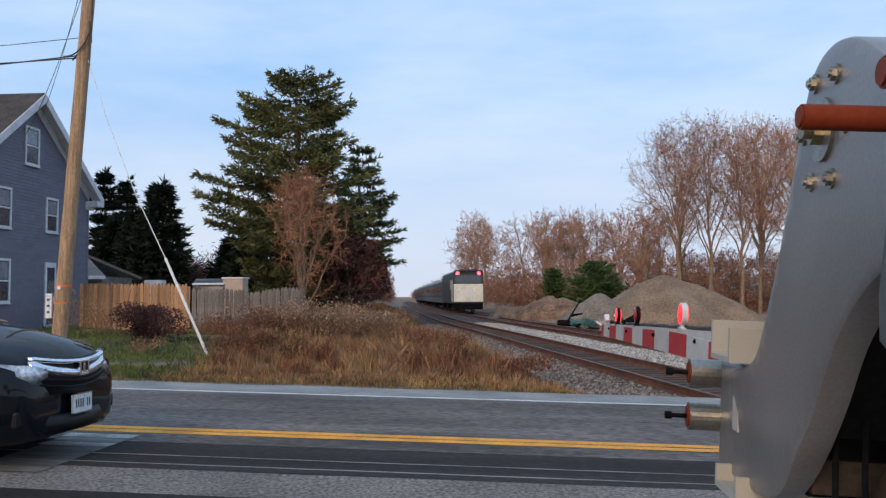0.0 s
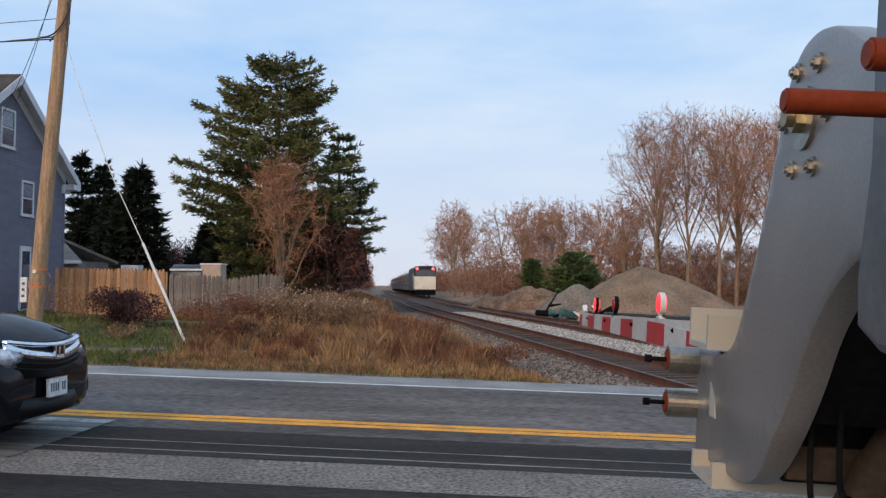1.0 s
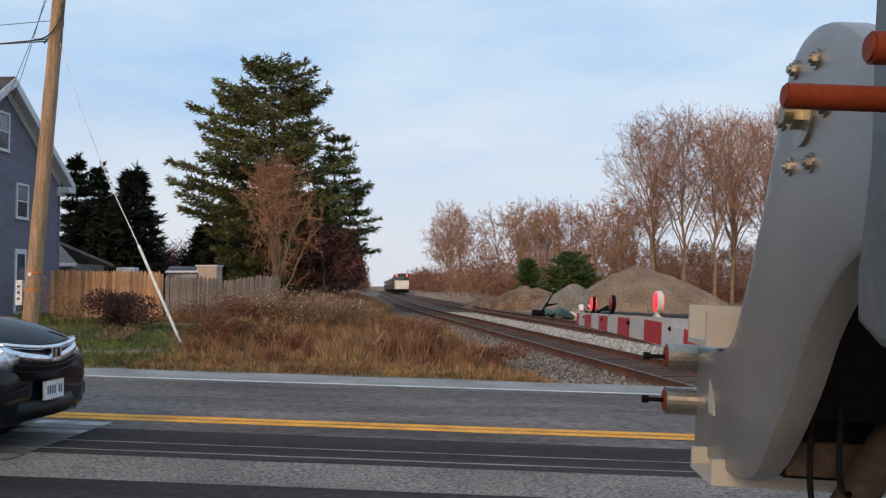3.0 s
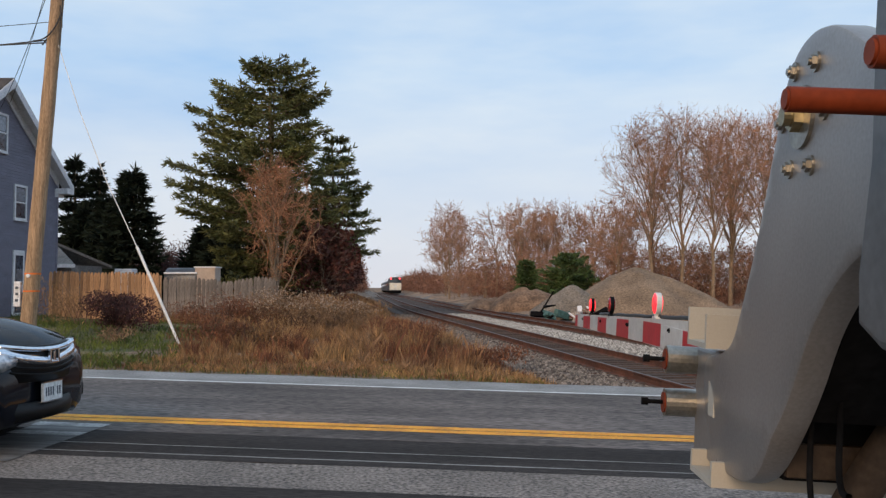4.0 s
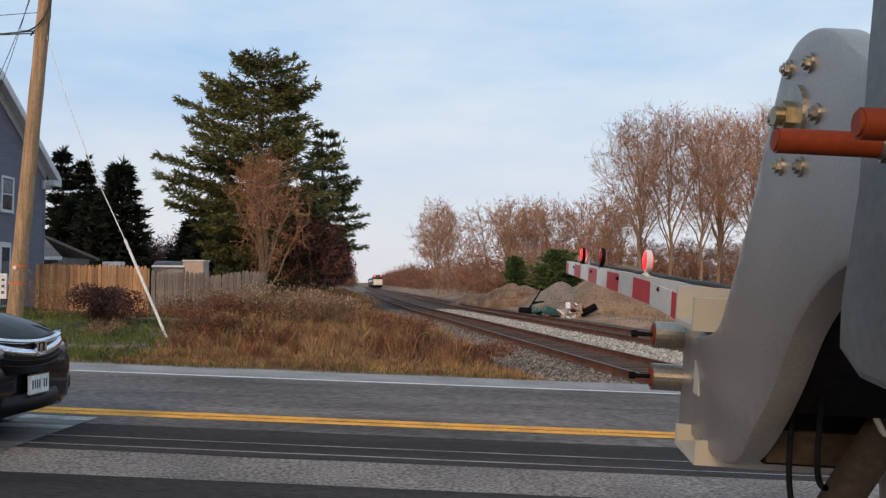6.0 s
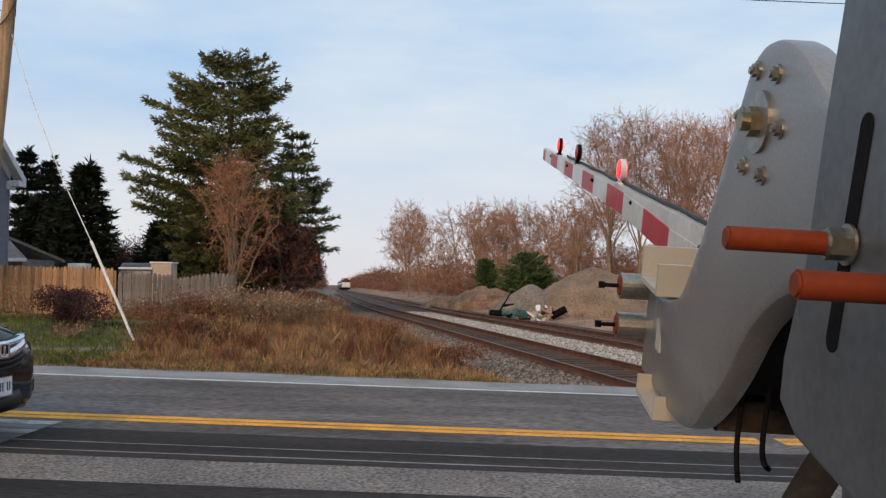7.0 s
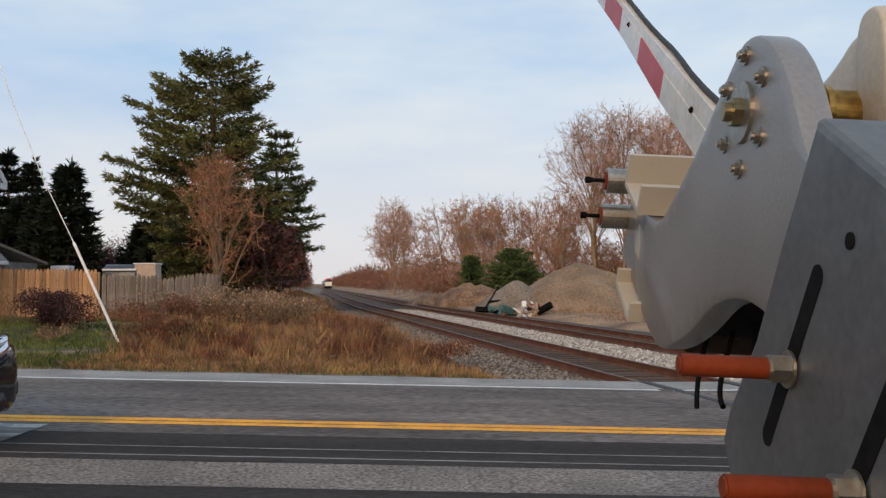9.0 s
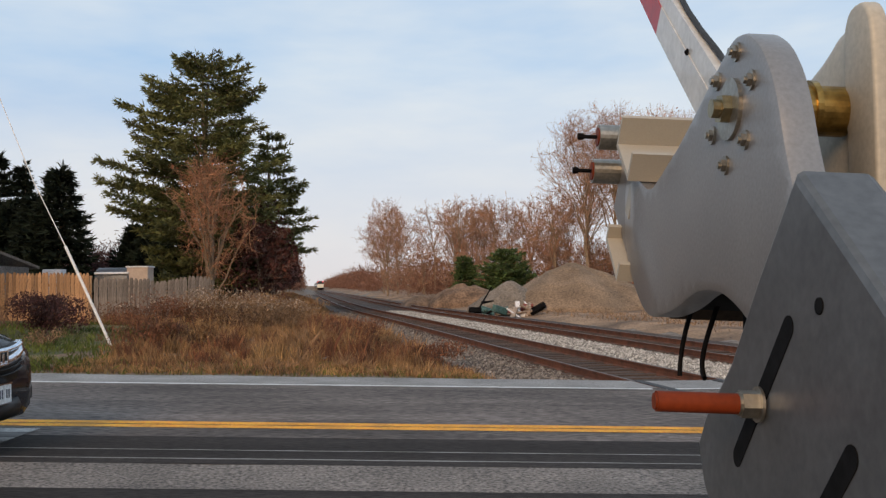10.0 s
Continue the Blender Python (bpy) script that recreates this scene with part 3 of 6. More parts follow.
        bolt(bm, 0.0, 0.112 * math.cos(a), 0.112 * math.sin(a))
        part("bolt", bm, M["zinc_white"], g)
    # cross members that carry the arm
    bm = bmesh.new()
    prism(bm, [(0.52, -0.487), (0.72, -0.487), (0.72, -0.385), (0.706, -0.385), (0.706, -0.473), (0.534, -0.473), (0.534, -0.40), (0.52, -0.40)], -0.04, 0.56)
    part("upper_bracket", bm, M["cream"], g, label="cream painted steel angle bracket")
    bm = bmesh.new()
    prism(bm, [(0.50, -0.765), (0.50, -0.828), (0.72, -0.828), (0.72, -0.77), (0.705, -0.77), (0.705, -0.813), (0.515, -0.813), (0.515, -0.765)], -0.02, 0.58)
    part("lower_bracket", bm, M["cream"], g, label="cream painted steel channel bracket")
    bm = bmesh.new()
    box(bm, 0.02, 0.09, 0.60, 0.86, -0.80, -0.50, 0.01)
    part("pin_block", bm, M["galv"], g)
    bm = bmesh.new()
    box(bm, 0.005, 0.012, 0.60, 0.655, -0.67, -0.58, 0.002)
    part("label_tag", bm, M["cream"], g, label="faded pale tag")
    for z in (-0.543, -0.668):
        bm = bmesh.new()
        rod(bm, (0.03, 0.875, z), (-0.065, 0.875, z), 0.040, seg=22)
        p = part("shear_pin", bm, M["zinc_white"], g, label="zinc spring sleeve of the breakaway pin")
        bm = bmesh.new()
        rod(bm, (-0.062, 0.875, z), (-0.127, 0.875, z), 0.0065, seg=10)
        rod(bm, (-0.112, 0.875, z), (-0.13, 0.875, z), 0.011, seg=10)
        part("pin_stem", bm, M["black"], p, label="thin dark stem")
        bm = bmesh.new()
        rod(bm, (-0.0651, 0.875, z), (-0.069, 0.875, z), 0.030, seg=22)
        part("pin_cap", bm, M["rod_rust"], p, label="rusty end cap")
    # the arm, in red and white stripes
    def arm_z(y):
        return -0.447 - 0.023 * (y - 1.4)

    def arm_h(y):
        return 0.215 if y < 1.65 else 0.215 - 0.066 * min(1.0, (y - 1.65) / 1.5) - 0.005 * max(0, y - 3.15)

    def arm_board(x0, x1, y0, y1, hi, lo):
        bm = bmesh.new()
        vs = []
        for y in (y0, y1):
            t, h = arm_z(y), arm_h(y)
            for x, z in ((x0, t - h * hi(y)), (x1, t - h * hi(y)), (x1, t - h * lo(y)), (x0, t - h * lo(y))):
                vs.append(bm.verts.new((x, y, z)))
        for f in ((0, 1, 2, 3), (7, 6, 5, 4), (0, 4, 5, 1), (1, 5, 6, 2), (2, 6, 7, 3), (3, 7, 4, 0)):
            bm.faces.new([vs[k] for k in f])
        bmesh.ops.recalc_face_normals(bm, faces=bm.faces[:])
        return bm

    def lip(y):
        return 0.42 - 0.30 * max(0.0, min(1.0, (y - 1.8) / 1.6))

    # a white board with sheeted stripes; bare white lip along its top near the root
    y = 0.85
    while y < 7.62:
        part("arm_board", arm_board(0.372, 0.412, y, min(y + 0.97, 7.62), lambda q: 0.0, lambda q: 1.0), M["arm_white"], g, label="white painted board of the arm")
        y += 0.97
    edges = [1.0, 2.05] + [2.59 + 0.533 * i for i in range(10)]
    edges = [e for e in edges if e < 7.55] + [7.62]
    for i in range(len(edges) - 1):
        for x0, x1 in ((0.368, 0.3725), (0.4115, 0.416)):
            red = i % 2 == 1
            part("red_stripe" if red else "white_stripe", arm_board(x0, x1, edges[i], edges[i + 1], lip, lambda q: 1.0), M["arm_red"] if red else M["arm_white"], g,
                 label="red reflective stripe" if red else "white reflective stripe")
    for y in (1.55, 2.9, 4.2, 4.25, 5.6, 6.9):
        bm = bmesh.new()
        bolt(bm, 0.368, y, arm_z(y) - arm_h(y) * 0.35, 0.009, 0.008, 0.004)
        part("arm_bolt", bm, M["black"], g)
    bm = bmesh.new()
    box(bm, 0.33, 0.455, 0.62, 1.02, -0.70, -0.44, 0.012)
    part("arm_clamp", bm, M["galv"], g, label="galvanized clamp round the arm's root")
    for k, y in enumerate((6.40, 5.18, 3.36)):
        z = arm_z(y) + 0.088
        bm = bmesh.new()
        rod(bm, (0.377, y, z), (0.407, y, z), 0.064, seg=24)
        rod(bm, (0.392, y, z - 0.10), (0.392, y, z - 0.05), 0.017, seg=10)
        box(bm, 0.372, 0.412, y - 0.05, y + 0.05, z - 0.105, z - 0.075, 0.004)
        lamp = part("arm_lamp", bm, M["arm_white"] if k == 2 else M["black"], g, label="round lamp housing on the arm")
        for sg in (-1, 1):
            bm = bmesh.new()
            bmesh.ops.create_uvsphere(bm, u_segments=18, v_segments=10, radius=0.059, matrix=Matrix.Translation((0.392 + sg * 0.0145, y, z)) @ Matrix.Diagonal((0.22, 1, 1, 1)))
            part("lens", bm, M["lamp_red"] if k != 1 else M["lamp_red_off"], lamp, smooth=True, label="red lamp lens")
    cable("arm_cable", [(0.405 + 0.006 * math.sin(i * 1.3), 0.95 + i * 0.2, arm_z(0.95 + i * 0.2) + 0.010 + 0.005 * abs(math.sin(i * 0.9))) for i in range(26)], 0.011, M["rubber"], g, "black lamp cable along the arm")
    for k in range(2):
        x = 0.085 + 0.03 * k
        cable("hose", bezier((x, 0.13 - 0.07 * k, -0.52), (x, 0.14 - 0.07 * k, -0.66), (x - 0.01, 0.13 - 0.07 * k, -0.74), (x - 0.015, 0.06 - 0.08 * k, -0.79 + 0.07 * k)), 0.0065, M["black"], g, "black hanging cable")
    return g


def build_gate_post():
    """The machine that turns the gate, its mast and footing."""
    m = thing("gate_machine", Matrix.Translation((HUB[0], HUB[1], 0)), "grey cast gate machine on a steel mast", "gate machine")
    h = HUB[2]
    bm = bmesh.new()
    rod(bm, (0.085, 0, h), (0.225, 0, h - 0.008), 0.05, seg=28)
    rod(bm, (0.15, 0, h), (0.162, 0, h), 0.056, seg=28)
    part("shaft", bm, M["brass"], m, smooth=False, label="brass-coloured main shaft")
    bm = bmesh.new()
    prof = smooth_profile([(-0.10, -0.40), (0.30, -0.40), (0.30, 0.0), (0.20, 0.10), (0.10, 0.13), (0.02, 0.17), (-0.08, 0.17), (-0.10, 0.08)], 2)
    prism(bm, [(y, z + h) for y, z in prof], 0.23, 0.44, 0.03)
    part("housing", bm, M["machine"], m, smooth=True, label="pale grey cast housing")
    bm = bmesh.new()
    prism(bm, smooth_profile([(-0.14, h - 0.35), (-0.04, h - 0.35), (-0.02, h + 0.13), (-0.05, h + 0.185), (-0.11, h + 0.185), (-0.14, h + 0.13)], 2), 0.215, 0.25, 0.008)
    part("housing_rim", bm, M["machine"], m, smooth=True, label="raised rim of the housing")
    bm = bmesh.new()
    rod(bm, (0.34, 0.25, -0.1), (0.34, 0.25, h - 0.55), 0.07, seg=24)
    part("mast", bm, M["galv"], m, smooth=False, label="galvanized steel mast")
    # made-up black block filling the dark void under the machine
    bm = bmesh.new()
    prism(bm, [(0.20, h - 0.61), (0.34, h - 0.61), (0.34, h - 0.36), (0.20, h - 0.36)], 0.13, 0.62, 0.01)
    part("void_block", bm, M["black"], m, label="black block added to darken the gap under the machine")
    bm = bmesh.new()
    box(bm, 0.0, 0.68, -0.2, 0.5, -0.12, 0.06, 0.02)
    part("footing", bm, M["asphalt_edge"], m, label="concrete footing")
    cable("conduit", bezier((0.34, 0.20, 1.42), (0.22, 0.20, 1.24), (0.12, 0.20, 1.10), (0.03, 0.20, 0.90), 10) + bezier((0.02, 0.20, 0.85), (-0.01, 0.20, 0.6), (-0.01, 0.2, 0.3), (-0.01, 0.2, 0.02), 6), 0.044, M["conduit"], m, "thick bent brown conduit")
    cable("cable_sleeve", bezier((0.21, 0.16, 1.52), (0.20, 0.16, 1.38), (0.205, 0.16, 1.33), (0.26, 0.17, 1.26), 10), 0.007, M["machine"], m, "thin cream cable sleeve")
    return m


M["conduit"] = material("conduit", (0.05, 0.035, 0.025), 0.75, metal=0.0, spec=0.2, dark=0.7, light=1.3, scale=6, fine=60, bump=0.1, grain=0.3)
M["machine"] = material("machine", (0.46, 0.42, 0.345), 0.55, metal=0.1, dark=0.88, light=1.08, scale=4, fine=90, bump=0.04, depth=0.001, grain=0.12)


# ---- trees ----
def tube(verts, faces, pts, radii, sides):
    b0 = len(verts)
    n = len(pts)
    for i, p in enumerate(pts):
        d = (pts[min(n - 1, i + 1)] - pts[max(0, i - 1)])
        d = d.normalized() if d.length > 1e-6 else Vector((0, 0, 1))
        u = d.cross(Vector((0.31, 0.95, 0.05))).normalized()
        v = d.cross(u)
        for k in range(sides):
            a = 2 * math.pi * k / sides
            verts.append(tuple(p + (u * math.cos(a) + v * math.sin(a)) * radii[i]))
    for i in range(n - 1):
        for k in range(sides):
            faces.append((b0 + i * sides + k, b0 + i * sides + (k + 1) % sides, b0 + (i + 1) * sides + (k + 1) % sides, b0 + (i + 1) * sides + k))


def crown_tree(seed, height, radius, clear=0.3, limbs=9, nb=8, nt=7, twig_r=0.013, leaf=0.0, leaf_size=0.075, thick=1.0, top=0.62, el0=-0.12, el1=1.23):
    """Trunk and limbs that arch out to a rounded crown; fine twigs; last leaves."""
    rng = random.Random(seed)
    tv, tf, cv, cf, lv, lf = [], [], [], [], [], []
    up = Vector((0, 0, 1))

    def jit(k):
        return Vector((rng.gauss(0, k), rng.gauss(0, k), rng.gauss(0, k)))

    low = height * clear
    mid = Vector((0, 0, (low + height) / 2))
    ax = Vector((radius, radius, (height - low) / 2))
    skew = [(rng.uniform(0, 6.28), rng.uniform(-0.16, 0.16)) for _ in range(3)]

    def shell(d, k):
        az = math.atan2(d.y, d.x)
        k *= 1 + sum(b * math.cos((n + 1) * az + a) for n, (a, b) in enumerate(skew))
        return mid + Vector((d.x * ax.x * k, d.y * ax.y * k, d.z * ax.z * min(k, 1.04)))

    r0 = 0.0115 * height * thick
    stem = [Vector((0, 0, -0.2))]
    for i in range(1, 7):
        stem.append(Vector((rng.gauss(0, 0.012) * height * i / 6, rng.gauss(0, 0.012) * height * i / 6, height * top * i / 6)))
    tube(tv, tf, stem, [r0 * (1.25, 1.0, 0.9, 0.78, 0.65, 0.5, 0.35)[i] for i in range(7)], 7)
    for i in range(limbs):
        w = i / max(1, limbs - 1)
        z = low * 0.8 + (height * top - low * 0.8) * w * rng.uniform(0.85, 1.0)
        k = max(0.0, min(5.99, z / (height * top) * 6))
        a = stem[int(k)].lerp(stem[int(k) + 1], k - int(k))
        az = i * 2.4 + rng.uniform(-0.4, 0.4)
        el = el0 + (el1 - el0) * w + rng.gauss(0, 0.12)
        goal = shell(Vector((math.cos(az) * math.cos(el), math.sin(az) * math.cos(el), math.sin(el))), rng.uniform(0.74, 0.92))
        ln = (goal - a).length
        path = bezier(a, a + (goal - a) * 0.22 + up * ln * 0.22, a + (goal - a) * 0.66 + up * ln * 0.16, goal, 6)
        path = [path[0]] + [q + jit(ln * 0.014) for q in path[1:]]
        rl = r0 * (0.46 - 0.14 * w)
        tube(tv, tf, path, [rl + (0.022 - rl) * (m / 6) ** 0.8 for m in range(7)], 5)
        for b in range(nb):
            u = (0.22 + 0.78 * (b + rng.random()) / nb) * 5.999
            p = path[int(u)].lerp(path[int(u) + 1], u - int(u))
            d = Vector(((p.x - mid.x) / ax.x, (p.y - mid.y) / ax.y, (p.z - mid.z) / ax.z)) + jit(0.42) + up * 0.1
            v = shell(d.normalized(), rng.uniform(0.82, 1.04)) - p
            if v.length > radius * 0.55:
                v = v.normalized() * radius * rng.uniform(0.35, 0.55)
            v = v + up * 0.18 * v.length
            br = [p, p + v * 0.5 + jit(v.length * 0.07) - up * 0.05 * v.length, p + v]
            tube(cv, cf, br, [max(twig_r * 1.6, rl * 0.34 * (1 - u / 9)), twig_r * 1.35, twig_r], 3)
            for t in range(nt):
                q = 0.2 + 0.8 * (t + rng.random()) / nt
                o = br[0].lerp(br[1], q * 2) if q < 0.5 else br[1].lerp(br[2], q * 2 - 1)
                td = (v.normalized() * 0.65 + jit(0.5) + up * 0.3).normalized()
                tl = radius * 0.17 * rng.uniform(0.6, 1.3)
                tube(cv, cf, [o, o + td * tl], [twig_r, twig_r * 0.6], 3)
                for n in range(3):
                    o2 = o + td * tl * (0.35 + 0.65 * (n + rng.random()) / 3)
                    d2 = (td * 0.8 + jit(0.5) + up * 0.12).normalized()
                    e2 = o2 + d2 * tl * rng.uniform(0.4, 0.7)
                    tube(cv, cf, [o2, e2], [twig_r * 0.7, twig_r * 0.45], 3)
                    if rng.random() < leaf:
                        c, sz = e2 + jit(0.05), leaf_size * rng.uniform(0.7, 1.3)
                        x = jit(1).normalized()
                        y = x.cross(Vector((0.2, 0.5, 0.8))).normalized()
                        k0 = len(lv)
                        lv.extend([tuple(c - x * sz), tuple(c + y * sz * 0.7), tuple(c + x * sz), tuple(c - y * sz * 0.7)])
                        lf.append((k0, k0 + 1, k0 + 2, k0 + 3))
    return tv, tf, cv, cf, lv, lf


def plant_bare(name, m, label, seed, bark, twig, leafmat=None, category="tree", group="", **kw):
    t = thing(name, m, label, category, group)
    tv, tf, cv, cf, lv, lf = crown_tree(seed, **kw)
    raw("trunk", tv, tf, bark, t, True)
    raw("crown", cv, cf, twig, t)
    if lf:
        raw("leaves", lv, lf, leafmat, t)
    return t


def needle_fan(verts, faces, c, d, size, n, rng, flat=0.6, wide=0.075):
    """A tuft of needle blades round the way d."""
    for _ in range(n):
        a = (d + Vector((rng.gauss(0, 0.75), rng.gauss(0, 0.75), rng.gauss(0.12, 0.75 * flat)))).normalized()
        w = a.cross(Vector((rng.gauss(0, 1), rng.gauss(0, 1), rng.gauss(0, 1)))).normalized() * size * wide
        ln = size * rng.uniform(0.6, 1.15)
        b = len(verts)
        verts.extend([tuple(c - w), tuple(c + w), tuple(c + a * ln * 0.6 + w * 0.9), tuple(c + a * ln), tuple(c + a * ln * 0.6 - w * 0.9)])
        faces.append((b, b + 1, b + 2, b + 3, b + 4))


def conifer(name, m, label, seed, height, reach, profile, mat, whorls=22, per=6, droop=0.0, tuft=0.45, blades=9, gap=0.15, clear=0.1, sub=7, spacing=0.45, group="", lop=1.0, rise=0.3, puff=0.0, flat=0.6):
    rng = random.Random(seed)
    t = thing(name, m, label, "tree", group)
    tv, tf, cv, cf = [], [], [], []
    top = Vector((rng.gauss(0, 0.2), rng.gauss(0, 0.2), height))
    tube(tv, tf, [Vector((0, 0, -0.2)), Vector((0, 0, height * 0.4)), top * 0.75, top], [height * 0.02, height * 0.014, height * 0.007, 0.02], 8)
    for wl_ in range(whorls):
        f = clear + (1 - clear) * (wl_ + rng.uniform(-0.3, 0.3)) / whorls
        f = max(clear, min(0.985, f))
        for k in range(per):
            if rng.random() < (gap if f < 0.55 else gap * 0.55):
                continue
            az = 2 * math.pi * (k + rng.uniform(-0.4, 0.4)) / per + wl_ * 0.7
            ln = reach * profile(f) * rng.uniform(0.55, 1.18)
            if math.cos(az) > 0.2 and f < 0.93:
                ln *= lop if f < 0.72 else 0.5 + 0.5 * lop
            if ln < 0.15:
                continue
            out = Vector((math.cos(az), math.sin(az), 0))
            base = Vector((0, 0, height * f))
            tip_up = (0.06 - droop) * ln + f * rise * ln
            pts = [base, base + out * ln * 0.5 + Vector((0, 0, tip_up * 0.25 - droop * ln * 0.2)), base + out * ln + Vector((0, 0, tip_up))]
            tube(tv, tf, pts, [0.02 + ln * 0.011, 0.014 + ln * 0.006, 0.008], 4)
            n = max(2, int(ln / spacing))
            for i in range(n + 1):
                u = 0.28 + 0.72 * i / n
                p = pts[0].lerp(pts[1], u * 2) if u < 0.5 else pts[1].lerp(pts[2], u * 2 - 1)
                needle_fan(cv, cf, p + Vector((0, 0, puff * rng.random())), out, tuft, blades, rng, flat)
                side = Vector((-out.y, out.x, 0))
                for s in (-1, 1):
                    w = ln * 0.34 * (1.05 - u) + 0.12
                    for j in range(1, sub):
                        q = j / (sub - 1)
                        if w * q < 0.12 or (j > 1 and w * q / max(1, j) < 0.05):
                            continue
                        needle_fan(cv, cf, p + (side * s * w + out * w * 0.55) * q + Vector((0, 0, rng.gauss(0.03 + puff * 0.4, 0.06 + puff * 0.5) - droop * w * q * 0.8)), (out + side * s * 0.7), tuft * rng.uniform(0.7, 1.05), max(3, blades - 3), rng, flat)
    needle_fan(cv, cf, top - Vector((0, 0, 0.2)), Vector((0, 0, 1)), tuft, 14, rng)
    raw("trunk", tv, tf, M["bark"], t, True)
    raw("crown", cv, cf, mat, t)
    return t


def leafy_mass(rng, cx, cy, w, d, z0, h, n, size, verts, faces, upright=0.0):
    """Leaves in an uneven heap of clumps."""
    lobes = [(rng.uniform(-0.5, 0.5) * w, rng.uniform(-0.5, 0.5) * d, rng.uniform(0.25, 0.75) * h, rng.uniform(0.22, 0.42)) for _ in range(9)]
    for _ in range(n):
        lx, ly, lz, lr = rng.choice(lobes)
        a = Vector((rng.gauss(0, 1), rng.gauss(0, 1), rng.gauss(0, 1))).normalized() * (rng.random() ** 0.4)
        x, y, z = cx + lx + a.x * lr * w, cy + ly + a.y * lr * d, z0 + max(0.02, lz + a.z * lr * h)
        s = size * rng.uniform(0.5, 1.2)
        u = Vector((rng.gauss(0, 1), rng.gauss(0, 1), rng.gauss(0, 1) + upright)).normalized()
        v = u.cross(Vector((rng.gauss(0, 1), rng.gauss(0, 1), rng.gauss(0, 1)))).normalized() * (0.5 if not upright else 0.2)
        b = len(verts)
        verts.extend([(x - u.x * s, y - u.y * s, z - u.z * s), (x + v.x * s, y + v.y * s, z + v.z * s), (x + u.x * s, y + u.y * s, z + u.z * s), (x - v.x * s, y - v.y * s, z - v.z * s)])
        faces.append((b, b + 1, b + 2, b + 3))


def shrub(name, x, y, w, d, h, mat, label, seed, n=1800, size=0.09, upright=0.0, heads=0, group="", category="shrub"):
    rng = random.Random(seed)
    z = land_z(x, y)
    t = thing(name, Matrix.Translation((x, y, z)), label, category, group)
    v, f = [], []
    leafy_mass(rng, 0, 0, w, d, 0, h, n, size, v, f, upright)
    raw("foliage", v, f, mat, t)
    if heads:
        hv, hf = [], []
        for _ in range(heads):
            cx, cy, cz = v[rng.randrange(len(v))]
            if cz < h * 0.55:
                continue
            for _ in range(4):
                a = Vector((rng.gauss(0, 1), rng.gauss(0, 1), rng.gauss(0, 1))).normalized() * 0.024
                b = a.cross(Vector((0.3, 0.5, 0.8))).normalized() * 0.024
                c = Vector((cx, cy, cz + 0.05)) + a
                k = len(hv)
                hv.extend([tuple(c - a), tuple(c + b), tuple(c + a), tuple(c - b)])
                hf.append((k, k + 1, k + 2, k + 3))
        raw("seed_cluster", hv, hf, M["seed"], t, label="pale dry seed heads")["kind"] = "stuff"
    v, f = [], []
    for _ in range(16):
        a = Vector((rng.uniform(-0.3, 0.3) * w, rng.uniform(-0.3, 0.3) * d, -0.08))
        b = a + Vector((rng.gauss(0, 0.22) * w, rng.gauss(0, 0.22) * d, h * rng.uniform(0.6, 1.05)))
        tube(v, f, [a, a.lerp(b, 0.5) + Vector((rng.gauss(0, 0.05), rng.gauss(0, 0.05), 0)), b], [0.014, 0.011, 0.006], 3)
    raw("brushwood", v, f, M["twig_red"], t)["kind"] = "stuff"
    return t


